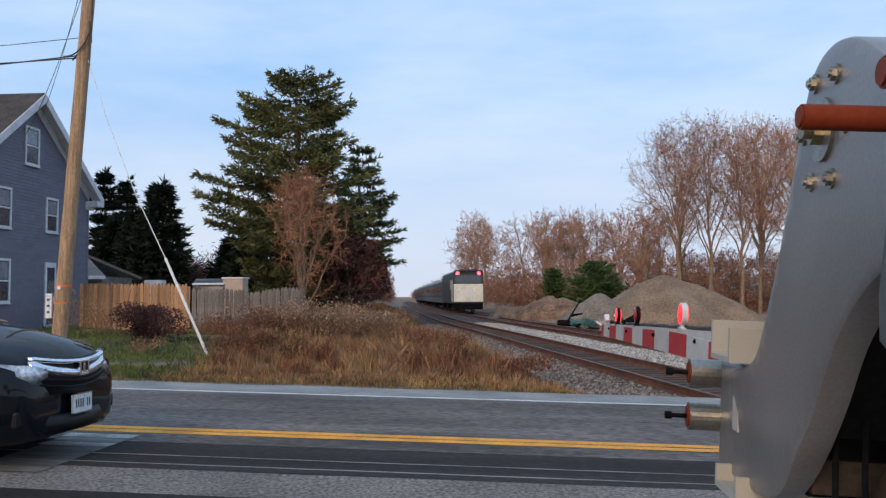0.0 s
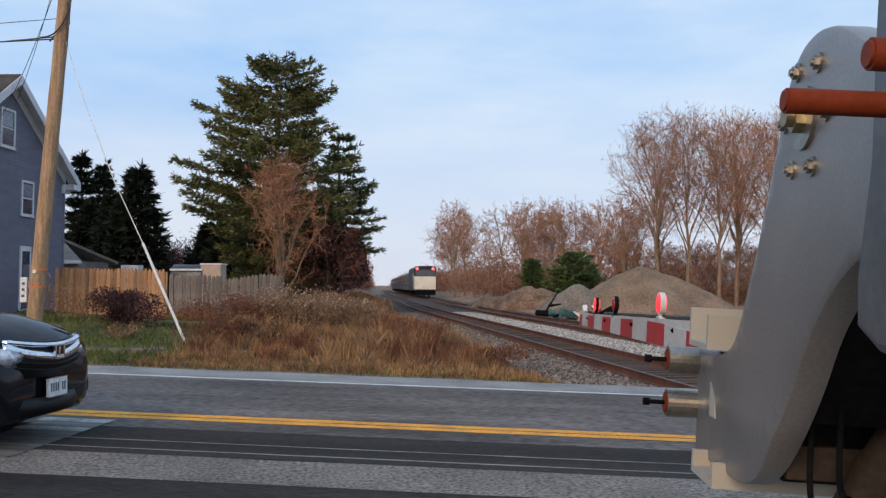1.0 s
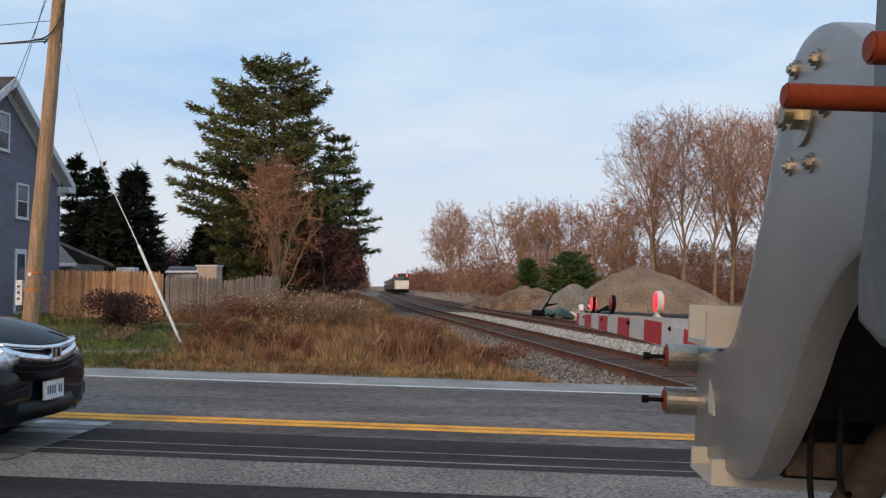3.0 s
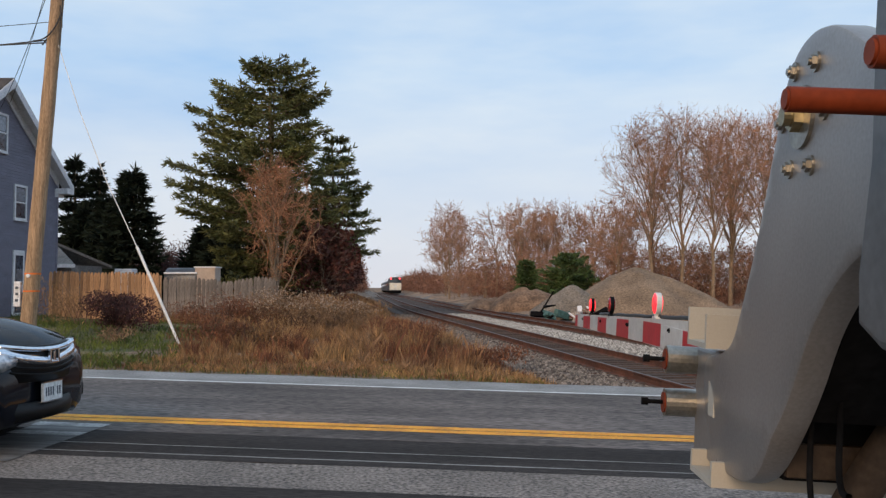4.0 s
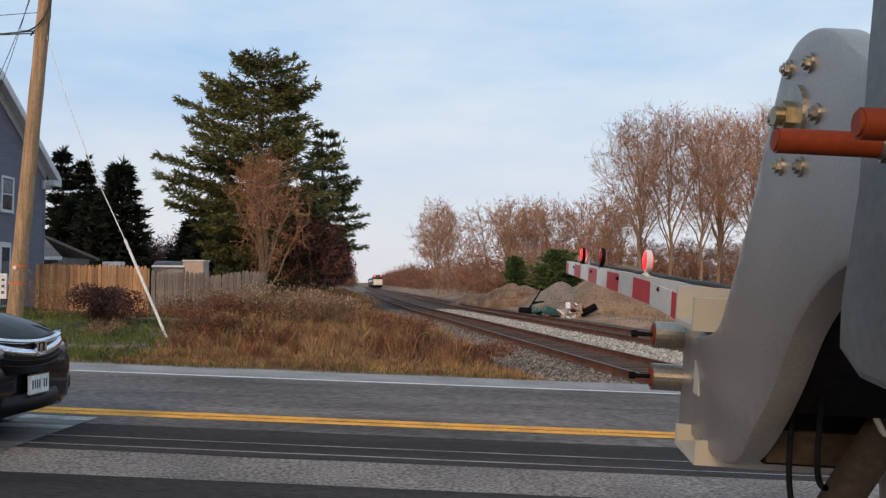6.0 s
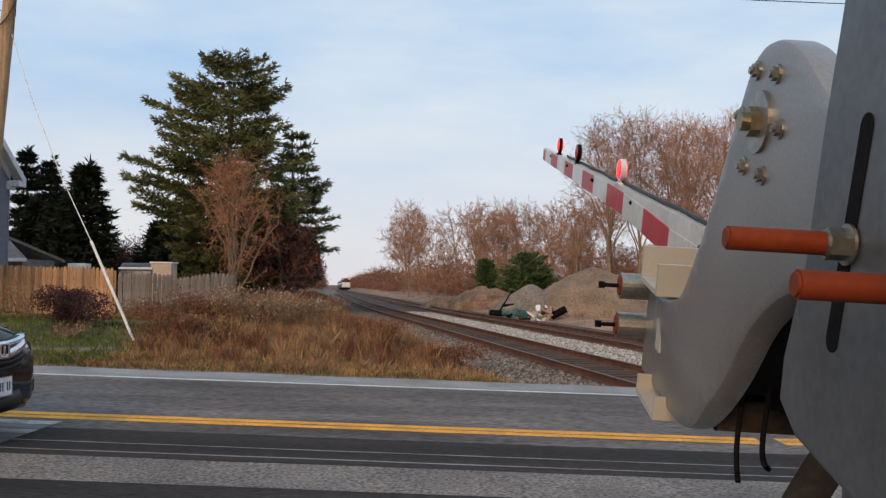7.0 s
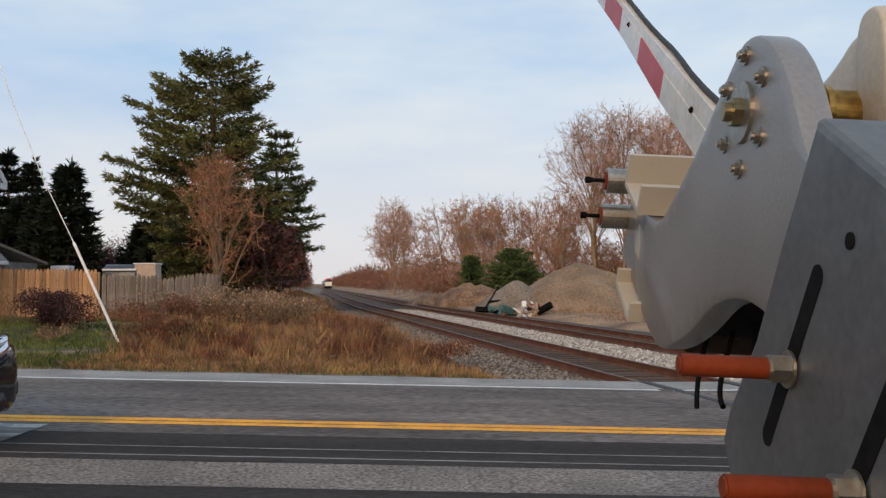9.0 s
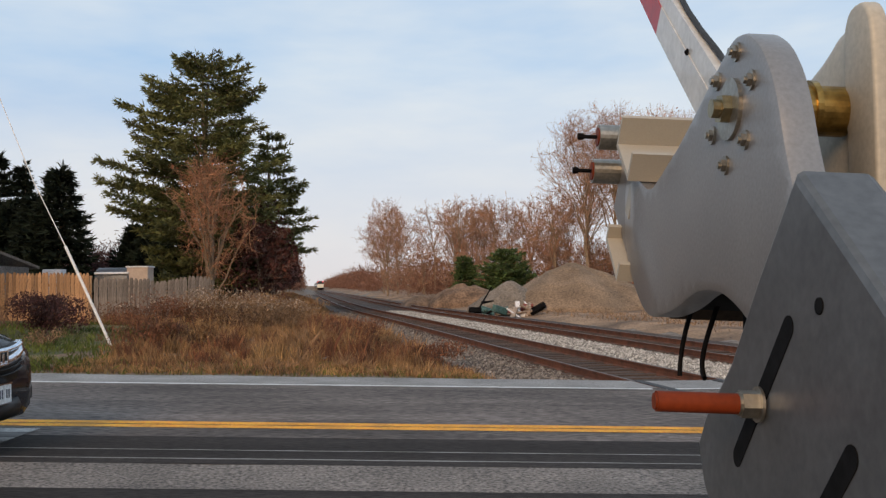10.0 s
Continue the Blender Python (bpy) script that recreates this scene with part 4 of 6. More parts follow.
def build_trees():
    z = land_z
    conifer("white_pine", Matrix.Translation((-12.9, 50, z(-12.9, 50))), "tall green white pine with layered spreading branches", 5, 14.6, 6.0,
            lambda f: np.interp(f, (0.0, 0.15, 0.25, 0.42, 0.52, 0.6, 0.7, 0.8, 0.9, 0.96, 1.0), (0.5, 0.62, 0.84, 1.0, 0.92, 0.76, 0.74, 0.62, 0.42, 0.30, 0.12)), M["needle"],
            whorls=20, per=8, droop=0.0, tuft=0.42, blades=10, gap=0.22, clear=0.08, sub=5, spacing=0.36, lop=0.72, rise=0.24, puff=0.12, flat=0.75, group="pines by the track")
    conifer("white_pine", Matrix.Translation((-10.7, 58, z(-10.7, 58))), "smaller green white pine beside the tall one", 11, 11.6, 2.9,
            lambda f: np.interp(f, (0, 0.3, 0.5, 0.65, 0.8, 0.92, 1.0), (1.0, 1.0, 0.95, 0.82, 0.5, 0.34, 0.12)), M["needle"], whorls=15, per=7, droop=0.0, tuft=0.44, blades=9, gap=0.16, clear=0.28, sub=4,
            rise=0.16, puff=0.08, flat=0.7, group="pines by the track")
    # dark needles here stand for shade within the tall pine's lower crown
    conifer("white_pine", Matrix.Translation((-15.0, 56, z(-15, 56))), "white pine in darkened needles, shading the tall one's interior", 12, 9.2, 4.6,
            lambda f: (1.05 - 0.75 * f), M["needle_shaded"], whorls=13, per=6, droop=0.02, tuft=0.48, blades=8, gap=0.15, clear=0.06, sub=4, group="pines by the track")
    # the last two are made up, to darken the gap beside the pine
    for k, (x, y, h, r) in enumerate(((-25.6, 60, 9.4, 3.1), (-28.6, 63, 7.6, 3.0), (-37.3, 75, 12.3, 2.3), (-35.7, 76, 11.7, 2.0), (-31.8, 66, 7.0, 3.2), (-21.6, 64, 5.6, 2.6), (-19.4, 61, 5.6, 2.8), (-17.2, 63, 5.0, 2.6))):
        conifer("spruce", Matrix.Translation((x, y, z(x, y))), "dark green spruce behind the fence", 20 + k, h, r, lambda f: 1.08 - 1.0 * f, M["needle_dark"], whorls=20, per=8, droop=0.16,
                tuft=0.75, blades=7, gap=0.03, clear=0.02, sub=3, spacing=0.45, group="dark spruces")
    for k, (x, y, h, r) in enumerate(((6.4, 75, 4.7, 2.35), (2.9, 78, 4.2, 1.15))):
        conifer("young_pine", Matrix.Translation((x, y, z(x, y))), ("bushy broad young green pine before the bare woods", "slim young green pine before the bare woods")[k], 40 + k, h, r,
                lambda f: math.sqrt(max(0.02, 1.0 - f ** 2.2)), M["needle_bush"], whorls=12, per=9, droop=0.0, tuft=0.5, blades=9, gap=0.03, clear=0.03, sub=4, spacing=0.42, group="young pines")
    # bare tree before the tall pine
    plant_bare("bare_maple", Matrix.Translation((-11.3, 44.5, z(-11.3, 44.5))), "bare maple with rising tan limbs before the pine", 3, M["bark_grey"], M["twig_tan"], M["leaf_rust"],
               height=8.1, radius=2.55, clear=0.02, limbs=20, nb=10, nt=7, twig_r=0.009, leaf=0.03, thick=1.5, top=0.66, el0=0.12, el1=1.45)
    plant_bare("bare_maple", Matrix.Translation((-10.9, 52, z(-10.9, 52))), "bare reddish tree over the dark thicket", 4, M["bark"], M["twig_red"], M["leaf_wine"],
               height=6.2, radius=2.9, clear=0.04, limbs=12, nb=8, nt=7, leaf=0.55, leaf_size=0.11, thick=0.8)
    # thicket along the track
    base = []
    rng = random.Random(31)
    for k in range(18):
        y = 49 + k * 5.6
        x = min(-0.146 * y - 2.6, track_x(y, NEAR) - 4.2) - rng.uniform(0, 0.8)
        m = pose(x, y, z(x, y) - 0.1, 0, 0, rng.uniform(0, 360))
        if len(base) < 2:
            base.append(plant_bare("thicket_tree", m, "dense dark maroon thicket tree beside the track", 77 + k, M["bark"], M["twig_red"], M["leaf_wine"], height=4.9 + 0.8 * k, radius=2.3,
                                   clear=0.02, limbs=11, nb=8, nt=7, twig_r=0.016, leaf=0.75, leaf_size=0.13, thick=0.7, group="thicket along the track"))
        else:
            copy_thing(base[k % 2], m)
    # woods right of the track: seed, height, crown radius, clear share, leaves, label
    spec = ((101, 19.2, 6.3, 0.30, 0.05, "tall bare tree with a few rust leaves"), (102, 18.4, 5.6, 0.34, 0.10, "tall slender bare tree with rust leaves"),
            (103, 11.6, 3.6, 0.24, 0.05, "bare reddish-brown tree in the woods"), (104, 12.2, 3.2, 0.30, 0.10, "bare forked tree with rust leaves in the woods"),
            (105, 13.9, 4.9, 0.06, 0.30, "round bare tree with pinkish brown twigs"), (106, 6.6, 2.9, 0.03, 0.22, "low bare thicket tree under the woods"))
    homes = (
        ((18.2, 86), (23.4, 88), (28.0, 86), (33.5, 89), (39, 90)),
        ((15.2, 85.5), (21.0, 85), (25.8, 84), (31.0, 84), (17.4, 96), (26.0, 97)),
        ((2.6, 104), (5.6, 107), (9.0, 103), (13.4, 98), (16.2, 103), (3.2, 113), (11.6, 110)),
        ((3.1, 100), (7.2, 100), (11.3, 101), (12.9, 91), (6.8, 112), (14.8, 110), (0.3, 109)),
        ((-6.7, 130), (-5.6, 140), (-8.6, 154), (6.4, 124)),
        ((-1.0, 101), (-3.0, 108), (1.6, 97), (4.6, 96), (8.4, 96), (10.6, 95), (13.0, 94.5), (15.4, 93), (17.8, 91), (20.2, 91.5), (22.4, 92), (25.4, 90.5), (27.8, 92), (30.4, 91), (33.6, 91),
         (19.0, 99), (23.4, 100), (27.4, 101), (14.6, 100), (-5.4, 118), (37, 92)))
    rng = random.Random(5)
    for (seed, h, r, clear, leaf, lab), spots in zip(spec, homes):
        first = None
        for x, y in spots:
            m = pose(x, y, z(x, y) - 0.1, 0, 0, rng.uniform(0, 360))
            if first is None:
                first = plant_bare("bare_tree", m, lab, seed, M["bark_grey"], M["twig"], M["leaf_rust"], height=h, radius=r, clear=clear, leaf=leaf, limbs=14 if seed < 103 or seed == 105 else 10,
                                   nb=10 if seed < 103 or seed == 105 else 8, nt=8 if seed < 103 or seed == 105 else 7, twig_r=0.013 if seed < 103 else 0.015, leaf_size=0.09, thick=0.85, group="bare woods by the track")
            else:
                copy_thing(first, m @ Matrix.Scale(0.62 if seed == 106 and x < 3 else 1.0, 4))
    # brush under the woods
    v, f = [], []
    rng = random.Random(9)
    for k in range(150):
        y = rng.uniform(78, 165)
        x = track_x(y, 6.5 + rng.random() * (34 + (y - 70) * 0.5))
        leafy_mass(rng, x, y, 5.0, 3.0, z(x, y) - 0.4, rng.uniform(1.4, 2.6) + 0.020 * (y - 76), 640, 0.14, v, f, 2.2)
    for k in range(70):
        x, y = rng.uniform(2, 62), rng.uniform(104, 126)
        if x > track_x(y, 8.0):
            leafy_mass(rng, x, y, 6.0, 3.0, z(x, y) - 0.5, rng.uniform(4.5, 7.5), 900, 0.19, v, f, 2.6)
    for k in range(34):
        y = rng.uniform(94, 132)
        x = track_x(y, rng.uniform(8.0, 18.0))
        leafy_mass(rng, x, y, 4.0, 3.0, z(x, y) - 0.5, rng.uniform(2.4, 4.4), 640, 0.14, v, f, 2.2)
    tagged(raw("underbrush", v, f, M["brush"]), "brown leafless underbrush below the woods", "underbrush", kind="stuff")
    v, f = [], []
    for k in range(46):
        x = rng.uniform(-52, -16) if k % 2 else rng.uniform(-33, -17)
        y = rng.uniform(66, 82)
        leafy_mass(rng, x, y, 7.0, 3.0, z(x, y) - 0.2, rng.uniform(3.0, 5.8), 1400, 0.2, v, f, 0.8)
    tagged(raw("dark_brush", v, f, M["leaf_maroon"]), "dark brush behind the fences", "underbrush", kind="stuff")
    # far woods closing the view
    v, f = [], []
    for k in range(100):
        y = rng.uniform(170, 620)
        side = rng.choice((-1, 1))
        x = track_x(y, side * (9 + 25 * rng.random() ** 2) + (2.5 if side > 0 else -4))
        leafy_mass(rng, x, y, 9, 10, z(x, y) - 1, rng.uniform(6, 11), 800, 0.5, v, f, 0.5)
    for k in range(46):
        y = 190 + 10.5 * k
        for side in (-1, 1):
            x = track_x(y, side * rng.uniform(6.5, 9.0) - (3.8 if side < 0 else 0.0))
            leafy_mass(rng, x, y, 5, 9, z(x, y) - 1, rng.uniform(4, 8), 420, 0.4, v, f, 0.8)
    for k in range(70):
        x, y = rng.uniform(-420, 380), rng.uniform(160, 330)
        if -20 < x - track_x(y) < 14:
            continue
        leafy_mass(rng, x, y, 24, 10, z(x, y) - 1, rng.uniform(8, 13), 500, 0.8, v, f, 0.5)
    tagged(raw("far_woods", v, f, M["brush"]), "distant brown woods along the railway", "woods", kind="stuff")


# ---- weeds and grass ----
def blades(name, spots, mat, label, rng, lean=0.25):
    v, f = [], []
    for x, y, h, w in spots:
        z = land_z(x, y) - 0.03
        a = rng.uniform(0, 2 * math.pi)
        dx, dy = math.cos(a) * w, math.sin(a) * w
        lx, ly = rng.gauss(0, lean) * h, rng.gauss(0, lean) * h
        b = len(v)
        v.extend([(x - dx, y - dy, z), (x + dx, y + dy, z), (x + lx * 0.4 + dx * 0.8, y + ly * 0.4 + dy * 0.8, z + h * 0.6), (x + lx, y + ly, z + h), (x + lx * 0.4 - dx * 0.8, y + ly * 0.4 - dy * 0.8, z + h * 0.6)])
        f.append((b, b + 1, b + 2, b + 3, b + 4))
    return tagged(raw(name, v, f, mat), label, "grass", kind="stuff")


def build_weeds():
    rng = random.Random(17)
    tall, red, short, green, sand = [], [], [], [], []
    # clumps of stalks, each with its own height and colour
    for _ in range(2300):
        y = 15.4 + 36 * rng.random() ** 1.6
        edge = track_x(y, NEAR) - (2.9 - 0.02 * (y - 15)) + 0.3 * noise.noise((y * 0.6, 1.0, 1.0))
        x = edge - rng.random() ** 0.85 * (9.5 + 0.1 * (y - 16))
        if x < -6.6 and y < 31:
            continue
        c = noise.noise((x * 0.55, y * 0.4, 2.0)) + 0.5 * noise.noise((x * 1.7, y * 1.2, 5.0))
        if c < -0.34:
            continue
        k = max(0.0, min(1.0, (y - 15.9) / 3.2)) * min(1.0, (edge - x) / 1.4 + 0.3)
        h = (0.16 + (0.42 if x < -3.6 else 0.74) * k * (0.8 + 0.6 * max(-0.5, noise.noise((x * 1.3, y * 0.9, 11.0))))) * rng.uniform(0.55, 1.25)
        h = min(h, max(0.25, 1.45 - 1.45 * y / 62.0)) if x > -0.13 * y else h
        kind = rng.random() + 0.9 * noise.noise((x * 0.5, y * 0.35, 9.0))
        heap = red if kind > 0.78 else (sand if kind < 0.08 else tall)
        r = rng.uniform(0.10, 0.34)
        for _ in range(int(rng.uniform(30, 70))):
            a, d = rng.uniform(0, 6.283), r * rng.random() ** 0.6
            heap.append((x + d * math.cos(a), y + d * math.sin(a), max(0.06, h * (1.08 - 0.5 * d / r) * rng.uniform(0.6, 1.1)), rng.uniform(0.0028, 0.006) * (1 + y * 0.02)))
    for _ in range(9000):
        y = 15.3 + 32 * rng.random() ** 1.5
        x = track_x(y, NEAR) - 2.9 - rng.random() * 9.5
        if x > -6.6 or y > 31:
            tall.append((x, y, rng.uniform(0.06, 0.2), 0.009))
    for _ in range(11000):
        y = rng.uniform(28, 62)
        edge = track_x(y, NEAR) - 2.6
        x = edge - 9.0 * rng.random()
        if y > 34 or x > -8.5:
            c = 0.8 + 0.6 * noise.noise((x * 0.5, y * 0.4, 21.0))
            top = 0.95 if x < -0.14 * y - 1.0 else max(0.14, 1.3 - 1.5 * y / 62.0)
            (red if c > 1.0 else tall).append((x, y, min(top, rng.uniform(0.35, 0.85) * c), rng.uniform(0.012, 0.022)))
    for _ in range(6000):
        y = rng.uniform(56, 125)
        x = track_x(y, NEAR) - 2.1 - 4.5 * rng.random()
        (red if rng.random() < 0.35 else tall).append((x, y, rng.uniform(0.15, 0.42), 0.03))
    for _ in range(15000):
        x, y = rng.uniform(-30, 2.6), rng.uniform(14.85, 17.6)
        if x > track_x(y, NEAR) - 3.2:
            continue
        (green if rng.random() < 0.45 and y < 17.2 else short).append((x, y, rng.uniform(0.03, 0.16), 0.008))
    for _ in range(34000):
        x, y = rng.uniform(-28, -6.4), 15.4 + 18 * rng.random() ** 1.3
        if noise.noise((x * 0.5, y * 0.5, 1.5)) > -0.25:
            green.append((x, y, rng.uniform(0.05, 0.22), 0.012))
    for _ in range(7000):
        y = rng.uniform(22, 90)
        x = track_x(y, rng.uniform(4.2, 13.0))
        if noise.noise((x * 0.3, y * 0.3, 4.0)) > -0.1:
            sand.append((x, y, rng.uniform(0.06, 0.3), 0.016))
    blades("tall_weeds", tall, M["weed"], "tall golden-brown dead grass and weeds by the road", rng)
    blades("rusty_weeds", red, M["weed_red"], "rust-brown dead weeds among the grass", rng)
    blades("verge_grass", short, M["verge"], "short dry grass along the road's edge", rng, 0.6)
    blades("green_grass", green, M["grass"], "short green grass before the fence", rng, 0.5)
    blades("sand_grass", sand, M["weed_grey"], "thin dry grass on the sandy ground", rng, 0.5)
    shrub("burgundy_shrub", -11.0, 26, 2.0, 1.4, 1.3, M["leaf_maroon"], "dark burgundy shrub before the wooden fence", 1, 7500, 0.042)
    shrub("dead_shrub", -8.2, 26.5, 2.6, 1.6, 1.35, M["weed_red"], "rust-brown dead shrub by the fence", 2, 6500, 0.055, 0.7, 350)
    shrub("dead_shrub", -6.0, 26.5, 2.8, 1.6, 1.45, M["weed_grey"], "grey-brown seed-headed shrub in the weeds", 3, 7000, 0.05, 0.5, 900)
    shrub("dead_shrub", -5.2, 28, 2.2, 1.6, 1.2, M["weed_grey"], "grey-brown seed-headed shrub in the weeds", 4, 6500, 0.05, 0.5, 900)
    shrub("brown_weed_clump", -6.4, 19.6, 1.2, 0.8, 0.75, M["weed_red"], "dark brown weed clump near the guy wire", 5, 3000, 0.05, 1.4)
    shrub("brown_weed_clump", -5.6, 20.0, 1.2, 0.8, 0.8, M["weed"], "tan weed clump near the guy wire", 6, 3000, 0.05, 1.4)
    shrub("dead_shrub", -9.9, 22.5, 0.9, 0.7, 0.5, M["weed_grey"], "small dry weed clump in the lawn", 7, 700, 0.05, 0.8)
    shrub("dead_shrub", -13.6, 28, 2.6, 1.2, 1.6, M["weed"], "tan dry shrub by the pole", 8, 2600, 0.055, 1.6)
    shrub("brown_weed_clump", -1.9, 21.5, 1.8, 1.2, 0.95, M["weed_red"], "reddish-brown weed clump beside the gravel", 9, 3600, 0.05, 1.6)
    shrub("brown_weed_clump", -0.3, 19.0, 1.4, 0.9, 0.7, M["weed_red"], "reddish-brown weed clump beside the gravel", 10, 2600, 0.05, 1.6)
    shrub("dead_shrub", -6.4, 34, 2.8, 2.4, 1.15, M["weed"], "tawny tall weed clump", 11, 5000, 0.07, 1.6)
    shrub("dead_shrub", -7.6, 40, 3.0, 2.0, 1.2, M["weed_red"], "rust weed clump under the trees", 12, 4500, 0.07, 1.4)


# ---- house, fences, pole ----
def window_unit(parent, x, y, z, w, h, name="window"):
    """A sash window on a wall that faces +x."""
    bm = bmesh.new()
    for y0, y1, z0, z1 in ((y - w / 2 - 0.09, y - w / 2, z - 0.09, z + h + 0.09), (y + w / 2, y + w / 2 + 0.09, z - 0.09, z + h + 0.09), (y - w / 2, y + w / 2, z + h, z + h + 0.09),
                           (y - w / 2, y + w / 2, z - 0.09, z), (y - w / 2, y + w / 2, z + h / 2 - 0.03, z + h / 2 + 0.03)):
        box(bm, x - 0.02, x + 0.05, y0, y1, z0, z1, 0.006)
    fr = part(name, bm, M["trim"], parent, label="white sash window")
    bm = bmesh.new()
    box(bm, x - 0.015, x + 0.012, y - w / 2, y + w / 2, z, z + h)
    part("pane", bm, M["pane"], fr, label="dark glass")
    bm = bmesh.new()
    box(bm, x + 0.0125, x + 0.016, y - w / 2 + 0.05, y + w / 2 - 0.05, z + h * 0.55, z + h - 0.04)
    part("blind", bm, M["pane_light"], fr, label="pale blind behind the upper sash")
    bm = bmesh.new()
    box(bm, x, x + 0.09, y - w / 2 - 0.1, y + w / 2 + 0.1, z - 0.13, z - 0.09, 0.005)
    part("sill", bm, M["trim"], fr)


M["pane_light"] = material("pane_light", (0.20, 0.22, 0.26), 0.3, dark=0.8, light=1.15, scale=4, fine=20, bump=0, coat=0.6)


def build_house():
    h = thing("house", Matrix.Identity(4), "three-storey grey clapboard house with white trim", "house")
    X, yf, ym, yb, ze, zr, z0 = -18.7, 27.4, 31.8, 36.2, 6.15, 9.4, 0.2
    # walls
    bm = bmesh.new()
    prism(bm, [(yf, z0), (yb, z0), (yb, ze), (ym, zr - 0.1), (yf, ze)], X - 12, X - 0.03)
    part("wall", bm, M["siding"], h, label="grey clapboard wall")
    # clapboards, each lapped over the one below
    z, i = z0 + 0.05, 0
    while z < zr - 0.35:
        inset = 0 if z < ze else (z + 0.13 - ze) * (ym - yf) / (zr - ze)
        a, b = yf + inset, yb - inset
        if b - a < 0.3:
            break
        bm = bmesh.new()
        vs = [bm.verts.new(c) for c in ((X - 0.028, a, z), (X - 0.028, b, z), (X + 0.002, b, z), (X + 0.002, a, z), (X - 0.028, a, z + 0.128), (X - 0.028, b, z + 0.128), (X - 0.012, b, z + 0.128), (X - 0.012, a, z + 0.128))]
        for f in ((3, 2, 6, 7), (0, 1, 2, 3), (2, 1, 5, 6), (0, 3, 7, 4), (4, 7, 6, 5)):
            bm.faces.new([vs[k] for k in f])
        part("clapboard", bm, M["siding"], h)
        z += 0.128
    # roof
    over = 0.45
    bm = bmesh.new()
    k = (zr - ze) / (ym - yf)
    for s in (-1, 1):
        ye = ym + s * (ym - yf + over)
        zz = ze - over * k
        prof = [(ym, zr + 0.02), (ye, zz + 0.02), (ye, zz + 0.16), (ym, zr + 0.18)]
        b2 = bmesh.new()
        prism(b2, prof, X - 12.4, X + 0.42)
        part("roof", b2, M["shingle"], h, label="dark brown shingle roof")
    bm.free()
    for s in (-1, 1):
        ye = ym + s * (ym - yf + over)
        zz = ze - over * k
        b2 = bmesh.new()
        prism(b2, [(ym, zr + 0.14), (ye, zz + 0.14), (ye, zz - 0.18), (ym, zr - 0.22)], X + 0.42, X + 0.47)
        part("rake_board", b2, M["trim"], h, label="white rake board")
        b2 = bmesh.new()
        prism(b2, [(ym, zr + 0.015), (ye, zz + 0.015), (ye, zz - 0.03), (ym, zr - 0.03)], X, X + 0.42)
        part("soffit", b2, M["trim"], h, label="white soffit")
        b2 = bmesh.new()
        prism(b2, [(ym, zr - 0.06), (ye - s * 0.5, zz + 0.40), (ye - s * 0.5, zz + 0.05), (ym, zr - 0.42)], X + 0.001, X + 0.05)
        part("frieze_board", b2, M["trim"], h, label="white frieze board")
        b2 = bmesh.new()
        box(b2, X + 0.0, X + 0.47, ye - s * 0.62, ye, zz - 0.22, zz + 0.02, 0.01)
        part("eave_return", b2, M["trim"], h, label="white eave return")
    for y in (yf + 0.06, yb - 0.06):
        b2 = bmesh.new()
        box(b2, X - 0.02, X + 0.02, y - 0.06, y + 0.06, z0, ze - 0.1, 0.004)
        part("corner_board", b2, M["siding"], h)
    b2 = bmesh.new()
    box(b2, X - 0.02, X + 0.10, yb - 0.3, yb + 0.3, 5.45, 5.8, 0.01)
    part("corner_bracket", b2, M["trim"], h, label="white cornice block")
    for y, z, w, hh in ((31.7, 6.82, 0.80, 1.32), (33.2, 4.33, 0.72, 1.22), (29.95, 4.28, 0.72, 1.34), (29.95, 1.55, 0.74, 1.45)):
        window_unit(h, X, y, z, w, hh)
    b2 = bmesh.new()
    box(b2, X - 0.01, X + 0.05, 32.75, 33.55, 0.45, 3.05, 0.01)
    d = part("door", b2, M["trim"], h, label="white framed side door")
    b2 = bmesh.new()
    box(b2, X + 0.05, X + 0.056, 32.88, 33.42, 1.7, 2.85)
    part("pane", b2, M["pane"], d, label="dark door glass")
    b2 = bmesh.new()
    box(b2, X + 0.05, X + 0.056, 32.88, 33.42, 0.6, 1.4)
    part("panel", b2, M["pane"], d, label="dark lower panel")
    # low annex behind
    a = thing("shed", Matrix.Identity(4), "low grey-roofed outbuilding behind the house", "shed")
    b2 = bmesh.new()
    box(b2, -28, -21.7, 43.5, 47, 0.3, 2.75)
    part("wall", b2, M["beige_grey"], a)
    b2 = bmesh.new()
    prism(b2, [(43.0, 2.65), (43.0, 2.8), (45.2, 4.1), (47.4, 2.8), (47.4, 2.65), (45.2, 3.95)], -28.3, -21.3)
    for v in b2.verts:
        if v.co.z > 3.5 and v.co.x > -22:
            v.co.x -= 2.3
    part("roof", b2, M["shingle_grey"], a, label="grey shingle roof")
    b2 = bmesh.new()
    box(b2, -28.3, -21.25, 42.93, 43.0, 2.6, 2.78, 0.01)
    part("gutter", b2, M["trim"], a, label="white gutter")


M["beige_grey"] = material("beige_grey", (0.22, 0.20, 0.19), 0.85, dark=0.85, light=1.1, scale=2, fine=12, bump=0.2)


def picket_mesh(w, mat):
    bm = bmesh.new()
    prism(bm, [(-w / 2, 0), (w / 2, 0), (w / 2, 0.94), (w * 0.22, 1.0), (-w * 0.22, 1.0), (-w / 2, 0.94)], -0.011, 0.011)
    me = bpy.data.meshes.new("picket")
    bm.to_mesh(me)
    bm.free()
    me.materials.append(mat)
    return me


